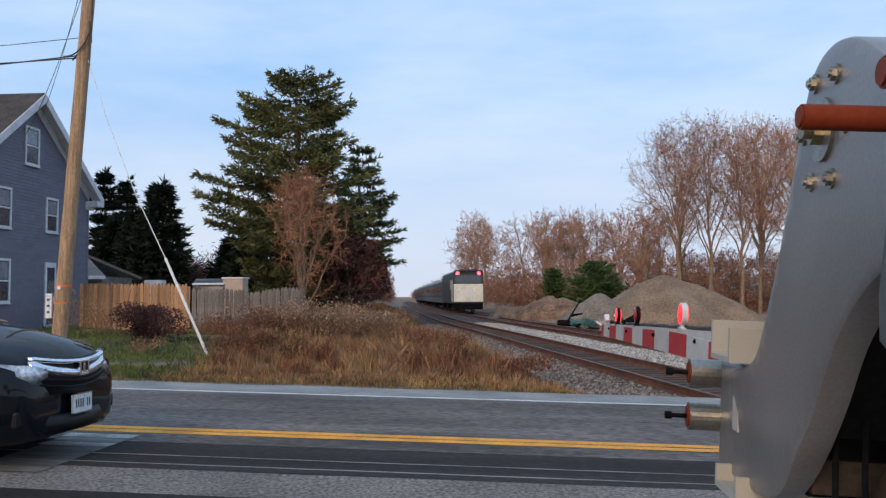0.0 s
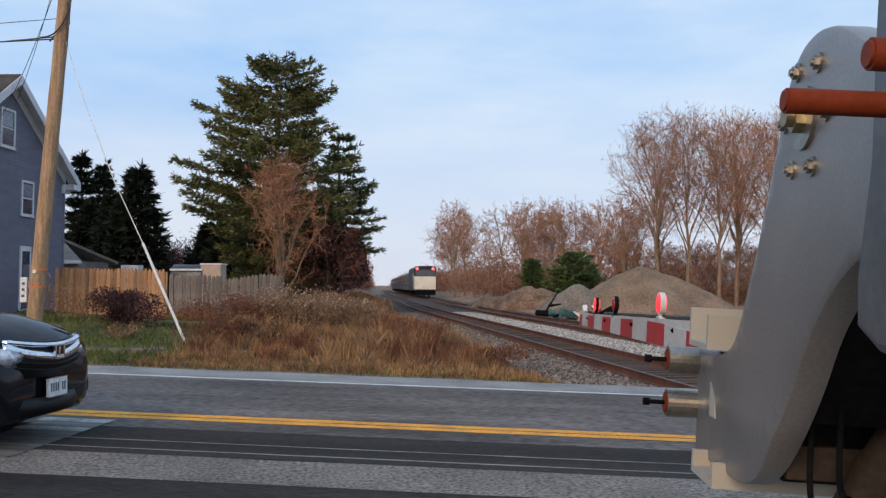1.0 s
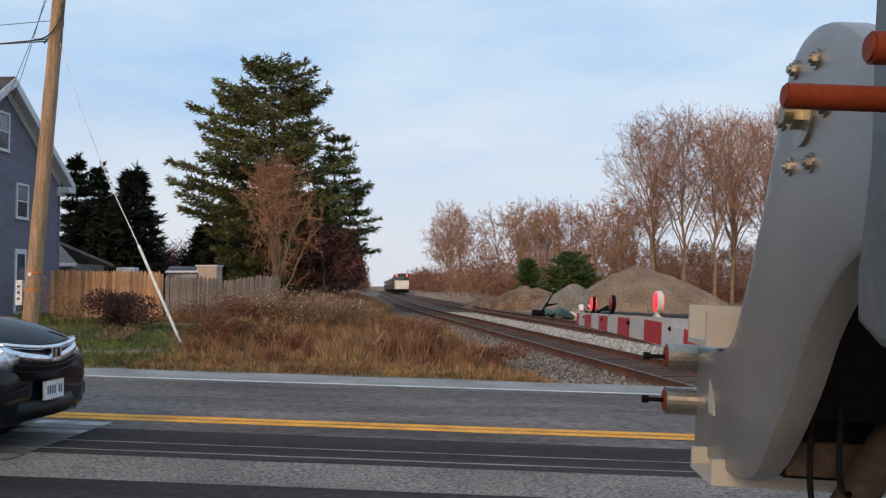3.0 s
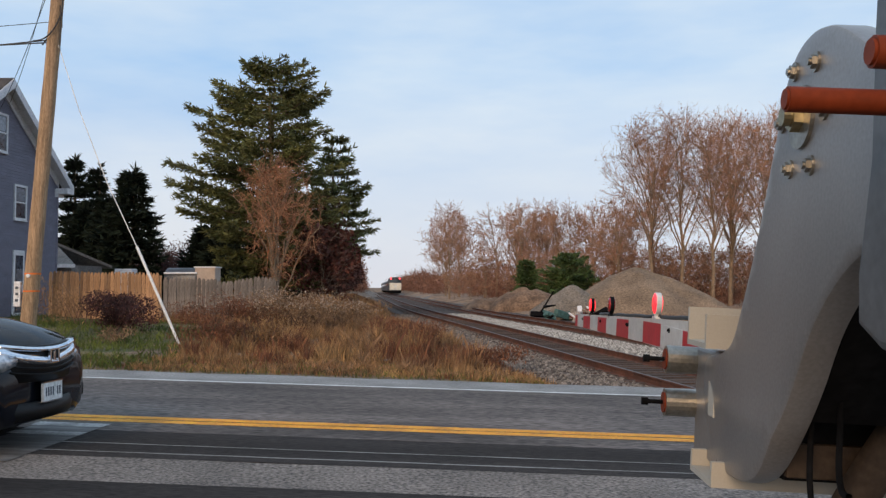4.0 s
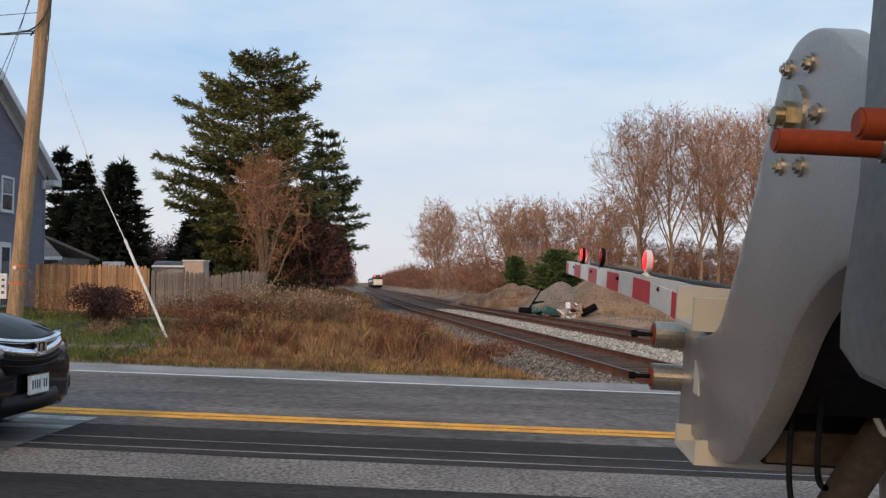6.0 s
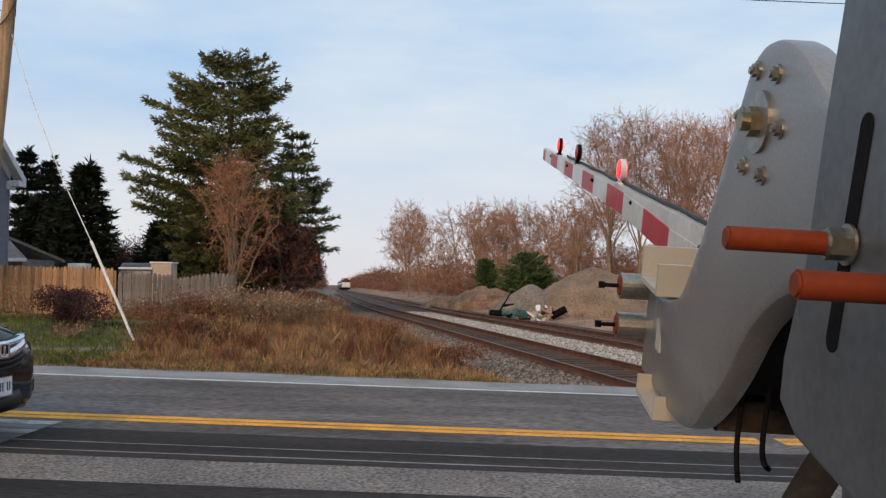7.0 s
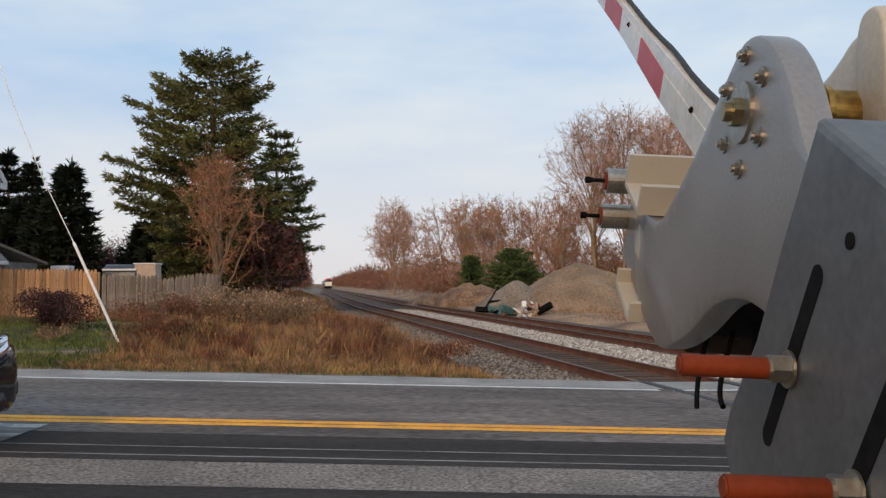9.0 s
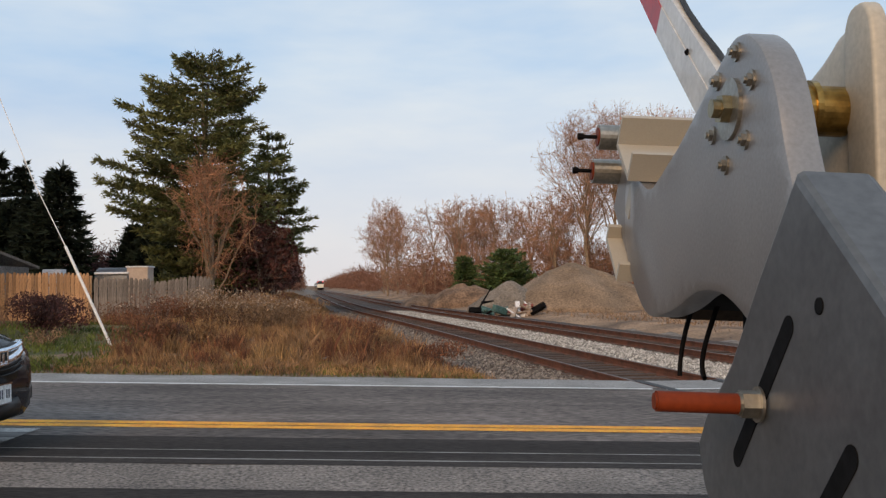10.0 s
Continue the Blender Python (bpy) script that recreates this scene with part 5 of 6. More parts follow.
def build_fence(name, a, b, tops, w, mat, label, seed):
    rng = random.Random(seed)
    f = thing(name, Matrix.Identity(4), label, "fence", "wooden fences")
    me = picket_mesh(w, mat)
    ax, ay, bx, by = *a, *b
    ln = math.hypot(bx - ax, by - ay)
    n = int(ln / (w + 0.008))
    ang = math.degrees(math.atan2(by - ay, bx - ax)) - 90
    for i in range(n):
        u = (i + 0.5) / n
        x, y = ax + (bx - ax) * u, ay + (by - ay) * u
        z = land_z(x, y) + 0.02
        top = tops(u) + rng.uniform(-0.025, 0.025)
        o = new("picket", me)
        o.parent = f
        o.matrix_world = pose(x, y, z, rng.uniform(-0.8, 0.8), 0, ang) @ Matrix.Diagonal((1, 1, top - z, 1))
    for hgt in (0.45, 1.35):
        bm = bmesh.new()
        m = pose(ax, ay, 0, 0, 0, ang + 90)
        vs = box(bm, 0, ln, 0.014, 0.055, 0, 0.09)
        for v in bm.verts:
            u = v.co.x / ln
            v.co.z += land_z(ax + (bx - ax) * u, ay + (by - ay) * u) + hgt
        bmesh.ops.transform(bm, matrix=m, verts=bm.verts)
        part("fence_rail", bm, mat, f)
    for i in range(int(ln / 2.4) + 2):
        u = min(1.0, i * 2.4 / ln)
        x, y = ax + (bx - ax) * u, ay + (by - ay) * u
        bm = bmesh.new()
        box(bm, x - 0.045, x + 0.045, y + 0.06, y + 0.15, land_z(x, y) - 0.1, tops(u) - 0.1, 0.006)
        part("post", bm, mat, f)


def build_pole():
    x, y = -11.9, 22.0
    z = land_z(x, y)
    p = thing("utility_pole", Matrix.Identity(4), "leaning brown wooden utility pole with orange bands", "utility pole")
    base, top = Vector((x - 0.25, y, z - 0.3)), Vector((x + 0.62, y, 12.2))
    v, f = [], []
    n = 24
    tube(v, f, [base.lerp(top, i / n) for i in range(n + 1)], [0.205 - 0.055 * i / n + 0.004 * math.sin(i * 2.1) for i in range(n + 1)], 22)
    raw("shaft", v, f, M["pole"], p, True)

    def at(zz):
        return base.lerp(top, (zz - base.z) / (top.z - base.z))
    for zz, r in ((1.5, 0.206), (1.95, 0.206)):
        c = at(zz)
        bm = bmesh.new()
        rod(bm, c - Vector((0, 0, 0.02)), c + Vector((0, 0, 0.02)), r, seg=22)
        part("band", bm, M["orange"], p, label="orange marking band")
    c = at(1.9)
    bm = bmesh.new()
    rod(bm, c + Vector((0.0, -0.2, 0)), c + Vector((0, -0.24, 0)), 0.05, seg=16)
    part("tag", bm, M["trim"], p, label="small white tag")
    bm = bmesh.new()
    c = at(0.95)
    box(bm, c.x - 0.36, c.x - 0.18, c.y - 0.14, c.y - 0.06, 1.1, 1.75, 0.01)
    mb = part("meter_board", bm, M["trim"], p, label="white sign board on the pole")
    for k in range(3):
        bm = bmesh.new()
        box(bm, c.x - 0.31, c.x - 0.23, c.y - 0.146, c.y - 0.141, 1.55 - k * 0.16, 1.62 - k * 0.16)
        part("ink_bar", bm, M["ink"], mb, label="dark bar of unreadable writing")
    # guy wire with its pale guard
    g = thing("guy_wire", Matrix.Identity(4), "steel guy wire with a white plastic guard", "guy wire")
    foot, up = Vector((-7.68, 21.0, land_z(-7.68, 21.0) - 0.05)), at(8.3)
    mid = Vector((-8.93, 21.25, 2.62))
    cable("wire", [up, up.lerp(mid, 0.35) + Vector((-0.10, 0, -0.08)), up.lerp(mid, 0.7) + Vector((-0.10, 0, -0.08)), mid], 0.011, M["guard"], g)
    bm = bmesh.new()
    rod(bm, mid, foot, 0.034, 0.034, seg=12)
    part("guard", bm, M["guard"], g, label="white guy guard")
    # overhead wires
    wl_ = thing("overhead_wires", Matrix.Identity(4), "black overhead cables at the pole", "cables")
    for k, (dz, y2) in enumerate(((8.05, 22.0), (8.12, 25.0), (8.6, 23), (11.6, 22.0))):
        a = at(dz)
        b = Vector((-42, y2, dz + 0.1 - 0.25 * k * (k < 3)))
        m = a.lerp(b, 0.5) - Vector((0, 0, 0.7))
        cable("cable", bezier(a, a.lerp(m, 0.6), b.lerp(m, 0.6), b), 0.018 if k < 2 else 0.010, M["wire"], wl_)
    for k in range(3):
        a, b = at(11.9 - 0.25 * k), Vector((46, 22 + 0.3 * k, 11.5 - 0.22 * k))
        low = 8.35 - 0.14 * k
        cable("cable", bezier(a, (2, 22, low), (22, 22, low), b, 30), 0.012, M["wire"], wl_)
    for k in range(2):
        a, b = at(11.4 - 0.9 * k), Vector((-18.4, 31.8 - k, 8.6 - 0.8 * k))
        cable("service_drop", bezier(a, a.lerp(b, 0.35) - Vector((0, 0, 0.5)), a.lerp(b, 0.7) - Vector((0, 0, 0.5)), b), 0.010, M["wire"], wl_)
    bm = bmesh.new()
    c = at(8.05)
    rod(bm, c + Vector((-0.28, -0.05, -0.08)), c + Vector((-0.1, -0.1, 0.10)), 0.02, seg=10)
    part("clamp", bm, M["wire"], wl_)
    cable("drip_loop", bezier(c + Vector((-0.5, -0.1, 0.02)), c + Vector((-0.1, -0.3, -0.05)), c + Vector((0.1, -0.25, 0.1)), c + Vector((0.25, -0.1, 0.75))), 0.02, M["wire"], wl_)
    for zz in (8.7, 9.3):
        c = at(zz)
        cable("pole_lead", bezier(c + Vector((0.17, -0.1, 0.3)), c + Vector((0.22, -0.15, 0)), c + Vector((0.17, -0.12, -0.3)), c + Vector((0.18, -0.1, -0.9))), 0.014, M["wire"], wl_)


# ---- mounds and junk ----
def build_mound(name, x, y, rx_, ry_, h, mat, label, seed, flat=1.5):
    n, m = 64, 24
    z0 = land_z(x, y)
    verts, faces = [], []
    for j in range(m + 1):
        r = j / m
        for i in range(n):
            a = 2 * math.pi * i / n
            ww = 1 + 0.16 * noise.noise((math.cos(a) * 1.6 + seed, math.sin(a) * 1.6, 0))
            px_, py_ = x + math.cos(a) * r * rx_ * ww, y + math.sin(a) * r * ry_ * ww
            zz = h * max(0.0, (1 - r ** flat)) + 0.32 * (1 - r) * noise.noise((px_ * 0.5, py_ * 0.5, seed)) + (0.10 if mat != M["bank"] else 0.26 * (1 - r * r)) * noise.noise((px_ * 1.6, py_ * 1.6, seed))
            verts.append((px_, py_, z0 + zz - (0.35 if j == m else 0.0)))
    for j in range(m):
        for i in range(n):
            faces.append((j * n + i, j * n + (i + 1) % n, (j + 1) * n + (i + 1) % n, (j + 1) * n + i))
    return tagged(raw(name, verts, faces, mat, None, True), label, "mound")


def build_mounds():
    build_mound("gravel_mound", 9.7, 59, 6.3, 5.5, 3.0, M["mound"], "large brown mound of gravel and earth", 1.0)
    build_mound("gravel_mound", 5.1, 57.5, 2.7, 2.4, 1.75, M["mound_grey"], "smaller grey-brown heap of gravel", 2.0)
    build_mound("earth_bank", 2.6, 70, 3.4, 2.4, 1.55, M["bank"], "low rough earth bank with dry grass", 3.0, 2.6)
    build_mound("earth_bank", -0.3, 74, 2.6, 2.2, 1.15, M["bank"], "low rough earth bank beside the track", 7.0, 2.4)
    rng = random.Random(6)
    for k in range(26):
        x, y = rng.uniform(2.3, 6.6), rng.uniform(49, 51.5)
        z = land_z(x, y)
        mat = (M["teal"], M["junk_red"], M["junk_wood"], M["black"], M["trim"])[(0 if x < 3.9 else 1 + rng.randrange(2)) if k % 4 else 3 + (k % 8 == 0)]
        m = Matrix.Translation((x, y, z + 0.12 + rng.random() * 0.35)) @ Euler((rng.uniform(-0.5, 0.5), rng.uniform(-0.6, 0.6), rng.uniform(0, 3))).to_matrix().to_4x4()
        bm = bmesh.new()
        if k % 3:
            box(bm, -rng.uniform(0.3, 0.9), 0.4, -0.12, 0.15, -0.12, rng.uniform(0.02, 0.3), 0.03, m)
        else:
            rod(bm, m @ Vector((-0.7, 0, 0)), m @ Vector((0.6, 0.1, 0.15)), 0.08, 0.05, 8)
        tagged(part("scrap_piece", bm, mat), "broken scrap piece in a trackside heap", "scrap", "scrap heap")
    bm = bmesh.new()
    rod(bm, (2.6, 50, 0.1), (3.4, 50.2, 1.4), 0.06, 0.03, 8)
    rod(bm, (2.8, 50, 0.5), (3.5, 50.1, 0.6), 0.09, 0.04, 8)
    tagged(part("scrap_piece", bm, M["black"]), "dark bent metal scrap leaning from the heap", "scrap", "scrap heap")
    # things behind the fence
    bm = bmesh.new()
    box(bm, -16.8, -16.0, 37.6, 38.2, 0.2, 2.42, 0.03)
    tagged(part("white_cabinet", bm, M["trim"]), "pale metal cabinet behind the wooden fence", "cabinet")
    t = thing("parked_boat", Matrix.Translation((-13.95, 38.5, 0.28)), "small covered boat on its trailer behind the fence", "boat")
    bm = bmesh.new()
    prism(bm, smooth_profile([(-0.45, 0.95), (0.45, 0.95), (0.6, 1.75), (0.3, 2.2), (-0.3, 2.2), (-0.6, 1.75)], 1), -0.75, 0.75, 0.08)
    part("hull", bm, M["train_steel"], t, True)
    bm = bmesh.new()
    box(bm, -0.75, 0.75, -0.6, 0.6, 1.9, 2.0, 0.03)
    part("gunwale", bm, M["trim"], t)
    for xx in (-0.6, 0.6):
        bm = bmesh.new()
        box(bm, xx - 0.05, xx + 0.05, -0.4, 0.4, -0.2, 1.0)
        part("trailer_leg", bm, M["black"], t)
    t = thing("plywood_shed", Matrix.Translation((-12.85, 38.4, 0)), "beige plywood box shed behind the grey fence", "shed")
    bm = bmesh.new()
    box(bm, -0.46, 0.46, -0.4, 0.4, 0.1, 2.47, 0.02)
    part("wall", bm, M["beige"], t)
    bm = bmesh.new()
    box(bm, -0.5, 0.5, -0.44, 0.44, 2.47, 2.53, 0.01)
    part("roof", bm, M["trim"], t)


# ---- the waiting car ----
def loft(bm, rings):
    rows = [[bm.verts.new(c) for c in r] for r in rings]
    for a, b in zip(rows, rows[1:]):
        for i in range(len(a) - 1):
            bm.faces.new((a[i], b[i], b[i + 1], a[i + 1]))
    return rows


def car_rings(stations, n=10):
    """Stations along the car: x, half width low, half width belt, sill z, belt z, crown z."""
    out = []
    for x, wl0, wb, zs, zb, zc in stations:
        half = []
        half.append((x, 0.0, zs))
        half.append((x, wl0 * 0.8, zs))
        half.append((x, wl0, zs + 0.08))
        half.append((x, wb, zs + (zb - zs) * 0.45))
        half.append((x, wb, zb - 0.12))
        half.append((x, wb * 0.965, zb - 0.03))
        for k in range(1, 6):
            a = k / 5
            half.append((x, wb * 0.94 * (1 - a), zb + (zc - zb) * math.sin(a * math.pi / 2)))
        ring = half + [(p[0], -p[1], p[2]) for p in half[::-1][1:]]
        out.append(ring)
    return out


def build_car():
    """A dark minivan; its nose at the origin, facing +x."""
    c = thing("minivan", pose(-4.19, 8.0, road_z(-5.0) + 0.008, 0, -1.4, -1.0), "dark blue-grey minivan with chrome grille waiting at the stop bar", "car")
    bm = bmesh.new()
    st = [(-0.02, 0.62, 0.66, 0.30, 0.62, 0.66), (-0.05, 0.74, 0.78, 0.24, 0.78, 0.90), (-0.12, 0.84, 0.88, 0.22, 0.88, 1.00), (-0.28, 0.91, 0.95, 0.21, 0.97, 1.11), (-0.55, 0.96, 0.99, 0.21, 1.03, 1.20),
          (-0.9, 0.98, 1.0, 0.21, 1.08, 1.28), (-1.25, 0.98, 1.0, 0.21, 1.11, 1.33), (-3.0, 0.98, 1.0, 0.21, 1.12, 1.25), (-4.6, 0.97, 0.99, 0.22, 1.08, 1.12), (-5.05, 0.92, 0.94, 0.3, 1.05, 1.10), (-5.12, 0.85, 0.88, 0.38, 1.0, 1.02)]
    rows = loft(bm, car_rings(st))
    for r in (rows[0], rows[-1]):
        bm.faces.new(r)
    bmesh.ops.recalc_face_normals(bm, faces=bm.faces[:])
    part("body", bm, M["car_paint"], c, smooth=True)
    # cabin
    bm = bmesh.new()
    cab = [(-1.15, 0.93, 1.24, 0.02), (-1.55, 0.90, 1.46, 0.10), (-2.1, 0.82, 1.66, 0.25), (-2.7, 0.78, 1.73, 0.3), (-4.2, 0.76, 1.71, 0.3), (-4.8, 0.78, 1.55, 0.2), (-5.05, 0.84, 1.1, 0.05)]
    rows = []
    for x, w, zt, r in cab:
        rows.append([bm.verts.new(p) for p in ((x, 0.93, 1.02), (x, w, max(1.03, zt - 0.14)), (x, w * 0.85, max(1.05, zt - 0.03)), (x, 0, max(1.06, zt)), (x, -w * 0.85, max(1.05, zt - 0.03)), (x, -w, max(1.03, zt - 0.14)), (x, -0.93, 1.02))])
    for a, b in zip(rows, rows[1:]):
        for i in range(6):
            bm.faces.new((a[i], b[i], b[i + 1], a[i + 1]))
    bmesh.ops.recalc_face_normals(bm, faces=bm.faces[:])
    part("cabin", bm, M["car_paint"], c, smooth=True)
    bm = bmesh.new()
    g = [bm.verts.new(p) for p in ((-1.20, 0.80, 1.27), (-2.02, 0.70, 1.665), (-2.02, -0.70, 1.665), (-1.20, -0.80, 1.27))]
    mid = [bm.verts.new(p) for p in ((-1.08, 0.0, 1.35), (-1.95, 0.0, 1.73))]
    bm.faces.new((g[0], g[1], mid[1], mid[0]))
    bm.faces.new((mid[0], mid[1], g[2], g[3]))
    part("windscreen", bm, M["car_glass"], c, smooth=True, label="dark windscreen")
    for s in (-1, 1):
        bm = bmesh.new()
        q = [bm.verts.new(p) for p in ((-1.75, s * 0.935, 1.12), (-4.6, s * 0.935, 1.12), (-4.5, s * 0.80, 1.56), (-2.15, s * 0.835, 1.56))]
        bm.faces.new(q)
        part("side_window", bm, M["car_glass"], c)
        bm = bmesh.new()
        box(bm, -1.85, -1.65, s * 1.0 - (0.0 if s > 0 else 0.24), s * 1.0 + (0.24 if s > 0 else 0.0), 1.08, 1.26, 0.04)
        part("mirror", bm, M["car_paint"], c)
        # headlights swept round the corner
        bm = bmesh.new()
        rings = []
        for x, y, zt, zb in ((-0.10, 0.50, 0.865, 0.80), (-0.13, 0.64, 0.885, 0.755), (-0.21, 0.78, 0.90, 0.735), (-0.36, 0.905, 0.93, 0.76), (-0.62, 0.985, 0.965, 0.86)):
            x -= 0.035 if s > 0 else 0.0
            rings.append([(x + 0.085, s * (y + 0.01), zt + 0.01), (x + 0.125, s * (y + 0.028), (zt + zb) / 2), (x + 0.105, s * (y + 0.012), zb - 0.02), (x - 0.05, s * (y - 0.03), (zt + zb) / 2)])
        rows = [[bm.verts.new(p) for p in r] for r in rings]
        for a, b in zip(rows, rows[1:]):
            for i in range(4):
                bm.faces.new((a[i], b[i], b[(i + 1) % 4], a[(i + 1) % 4]))
        bm.faces.new(rows[0])
        bm.faces.new(rows[-1])
        bmesh.ops.recalc_face_normals(bm, faces=bm.faces[:])
        part("headlight", bm, M["headlight"], c, smooth=True, label="clear headlight")
        bm = bmesh.new()
        for x, y, z0_, z1_ in ((-0.10, 0.72, 0.36, 0.52),):
            box(bm, x - 0.1, x + 0.03, s * y - 0.14, s * y + 0.14, z0_, z1_, 0.03)
        part("fog_bezel", bm, M["car_plastic"], c, label="black fog lamp bezel")
    # grille: two chrome bars with a black field between
    def bow(y):
        return 0.035 - 0.10 * (y / 0.6) ** 2

    def bar(z0_, z1_, half, lift, mat, name, lab, rise=0.0, out=0.0):
        bm = bmesh.new()
        rows = []
        for i in range(15):
            y = -half + 2 * half * i / 14
            u = abs(y) / half
            x = bow(y) + out
            rows.append([bm.verts.new(p) for p in ((x - 0.06, y, z0_ + rise * u * u), (x, y, z0_ + rise * u * u), (x + 0.012, y, (z0_ + z1_) / 2 + rise * u * u), (x - 0.006, y, z1_ + rise * u * u + lift * u), (x - 0.07, y, z1_ + rise * u * u + lift * u))])
        for a, b in zip(rows, rows[1:]):
            for i in range(4):
                bm.faces.new((a[i], b[i], b[i + 1], a[i + 1]))
        bm.faces.new(rows[0])
        bm.faces.new(rows[-1])
        bmesh.ops.recalc_face_normals(bm, faces=bm.faces[:])
        return part(name, bm, mat, c, smooth=True, label=lab)
    bar(0.60, 0.93, 0.60, 0.0, M["car_plastic"], "grille", "black grille field", 0.03, 0.0)
    bar(0.875, 0.915, 0.62, 0.0, M["chrome"], "chrome_bar", "upper chrome bar", 0.055, 0.022)
    bar(0.750, 0.825, 0.62, 0.03, M["chrome"], "chrome_bar", "broad lower chrome bar", 0.085, 0.026)
    bar(0.26, 0.42, 0.62, 0.0, M["car_plastic"], "lower_grille", "black lower intake", 0.02, 0.006)
    bar(0.66, 0.675, 0.56, 0.0, M["car_plastic"], "grille_slat", "", 0.05, 0.02)
    bar(0.71, 0.725, 0.58, 0.0, M["car_plastic"], "grille_slat", "", 0.06, 0.02)
    # plain badge: a rounded chrome frame
    bm = bmesh.new()
    for y0, y1, z0_, z1_ in ((-0.085, -0.06, 0.76, 0.90), (0.06, 0.085, 0.76, 0.90), (-0.06, 0.06, 0.88, 0.90), (-0.06, 0.06, 0.76, 0.78)):
        box(bm, 0.055, 0.082, y0, y1, z0_, z1_, 0.004)
    badge = part("badge", bm, M["chrome"], c, label="plain chrome badge frame")
    bm = bmesh.new()
    box(bm, 0.05, 0.068, -0.06, 0.06, 0.78, 0.88)
    part("badge_field", bm, M["car_plastic"], badge, label="dark badge field")
    bm = bmesh.new()
    box(bm, 0.068, 0.078, -0.018, 0.018, 0.79, 0.87, 0.004)
    part("badge_emblem", bm, M["chrome"], badge, label="plain chrome emblem")
    # number plate with plain bars
    bm = bmesh.new()
    box(bm, 0.03, 0.062, -0.165, 0.165, 0.415, 0.585, 0.006)
    pl = part("number_plate", bm, M["plate"], c, label="white number plate with dark bars")
    for k in range(7):
        if k == 4:
            continue
        bm = bmesh.new()
        y = -0.125 + k * 0.040
        box(bm, 0.0622, 0.0632, y - 0.012, y + 0.012, 0.46, 0.54)
        part("ink_bar", bm, M["ink"], pl)
    bm = bmesh.new()
    for y0, y1, z0_, z1_ in ((-0.172, 0.172, 0.406, 0.416), (-0.172, 0.172, 0.584, 0.594)):
        box(bm, 0.03, 0.066, y0, y1, z0_, z1_)
    part("plate_frame", bm, M["chrome"], pl)
    for x in (-0.98, -3.98):
        for s in (-1, 1):
            bm = bmesh.new()
            rod(bm, (x, s * 0.80, 0.335), (x, s * 1.0, 0.335), 0.335, seg=32)
            bmesh.ops.bevel(bm, geom=[e for e in bm.edges if abs(e.verts[0].co.y - e.verts[1].co.y) < 1e-5], offset=0.03, segments=3, affect="EDGES")
            w = part("wheel", bm, M["rubber"], c, label="black tyre")
            bm = bmesh.new()
            rod(bm, (x, s * 0.98, 0.335), (x, s * 1.006, 0.335), 0.23, 0.20, seg=28)
            for k in range(5):
                a = 2 * math.pi * k / 5
                rod(bm, (x, s * 1.01, 0.335), (x + 0.21 * math.cos(a), s * 1.008, 0.335 + 0.21 * math.sin(a)), 0.02, 0.03, 6)
            part("rim", bm, M["train_steel"], w, label="grey alloy rim")
    return c


# ---- the train ----
def train_body(parent, length, w, z0, z1, mat, name, roof=0.35):
    bm = bmesh.new()
    prof = [(-w / 2, z0), (w / 2, z0), (w / 2, z1 - roof), (w / 2 - 0.25, z1 - 0.12), (w / 2 - 0.7, z1), (-w / 2 + 0.7, z1), (-w / 2 + 0.25, z1 - 0.12), (-w / 2, z1 - roof)]
    vs0 = [bm.verts.new((x, 0, z)) for x, z in prof]
    vs1 = [bm.verts.new((x, length, z)) for x, z in prof]
    bm.faces.new(vs0)
    bm.faces.new(vs1)
    for i in range(8):
        bm.faces.new((vs0[i], vs0[(i + 1) % 8], vs1[(i + 1) % 8], vs1[i]))
    bmesh.ops.recalc_face_normals(bm, faces=bm.faces[:])
    return part(name, bm, mat, parent)


def bogies(parent, at):
    for y in at:
        bm = bmesh.new()
        box(bm, -1.25, 1.25, y - 1.5, y + 1.5, 0.35, 0.85, 0.05)
        b = part("bogie", bm, M["black"], parent)
        for dy in (-1.1, 1.1):
            for s in (-0.755, 0.755):
                bm = bmesh.new()
                rod(bm, (s - 0.06, y + dy, 0.46), (s + 0.06, y + dy, 0.46), 0.46, seg=20)
                part("wheel", bm, M["rust_rail"], b)


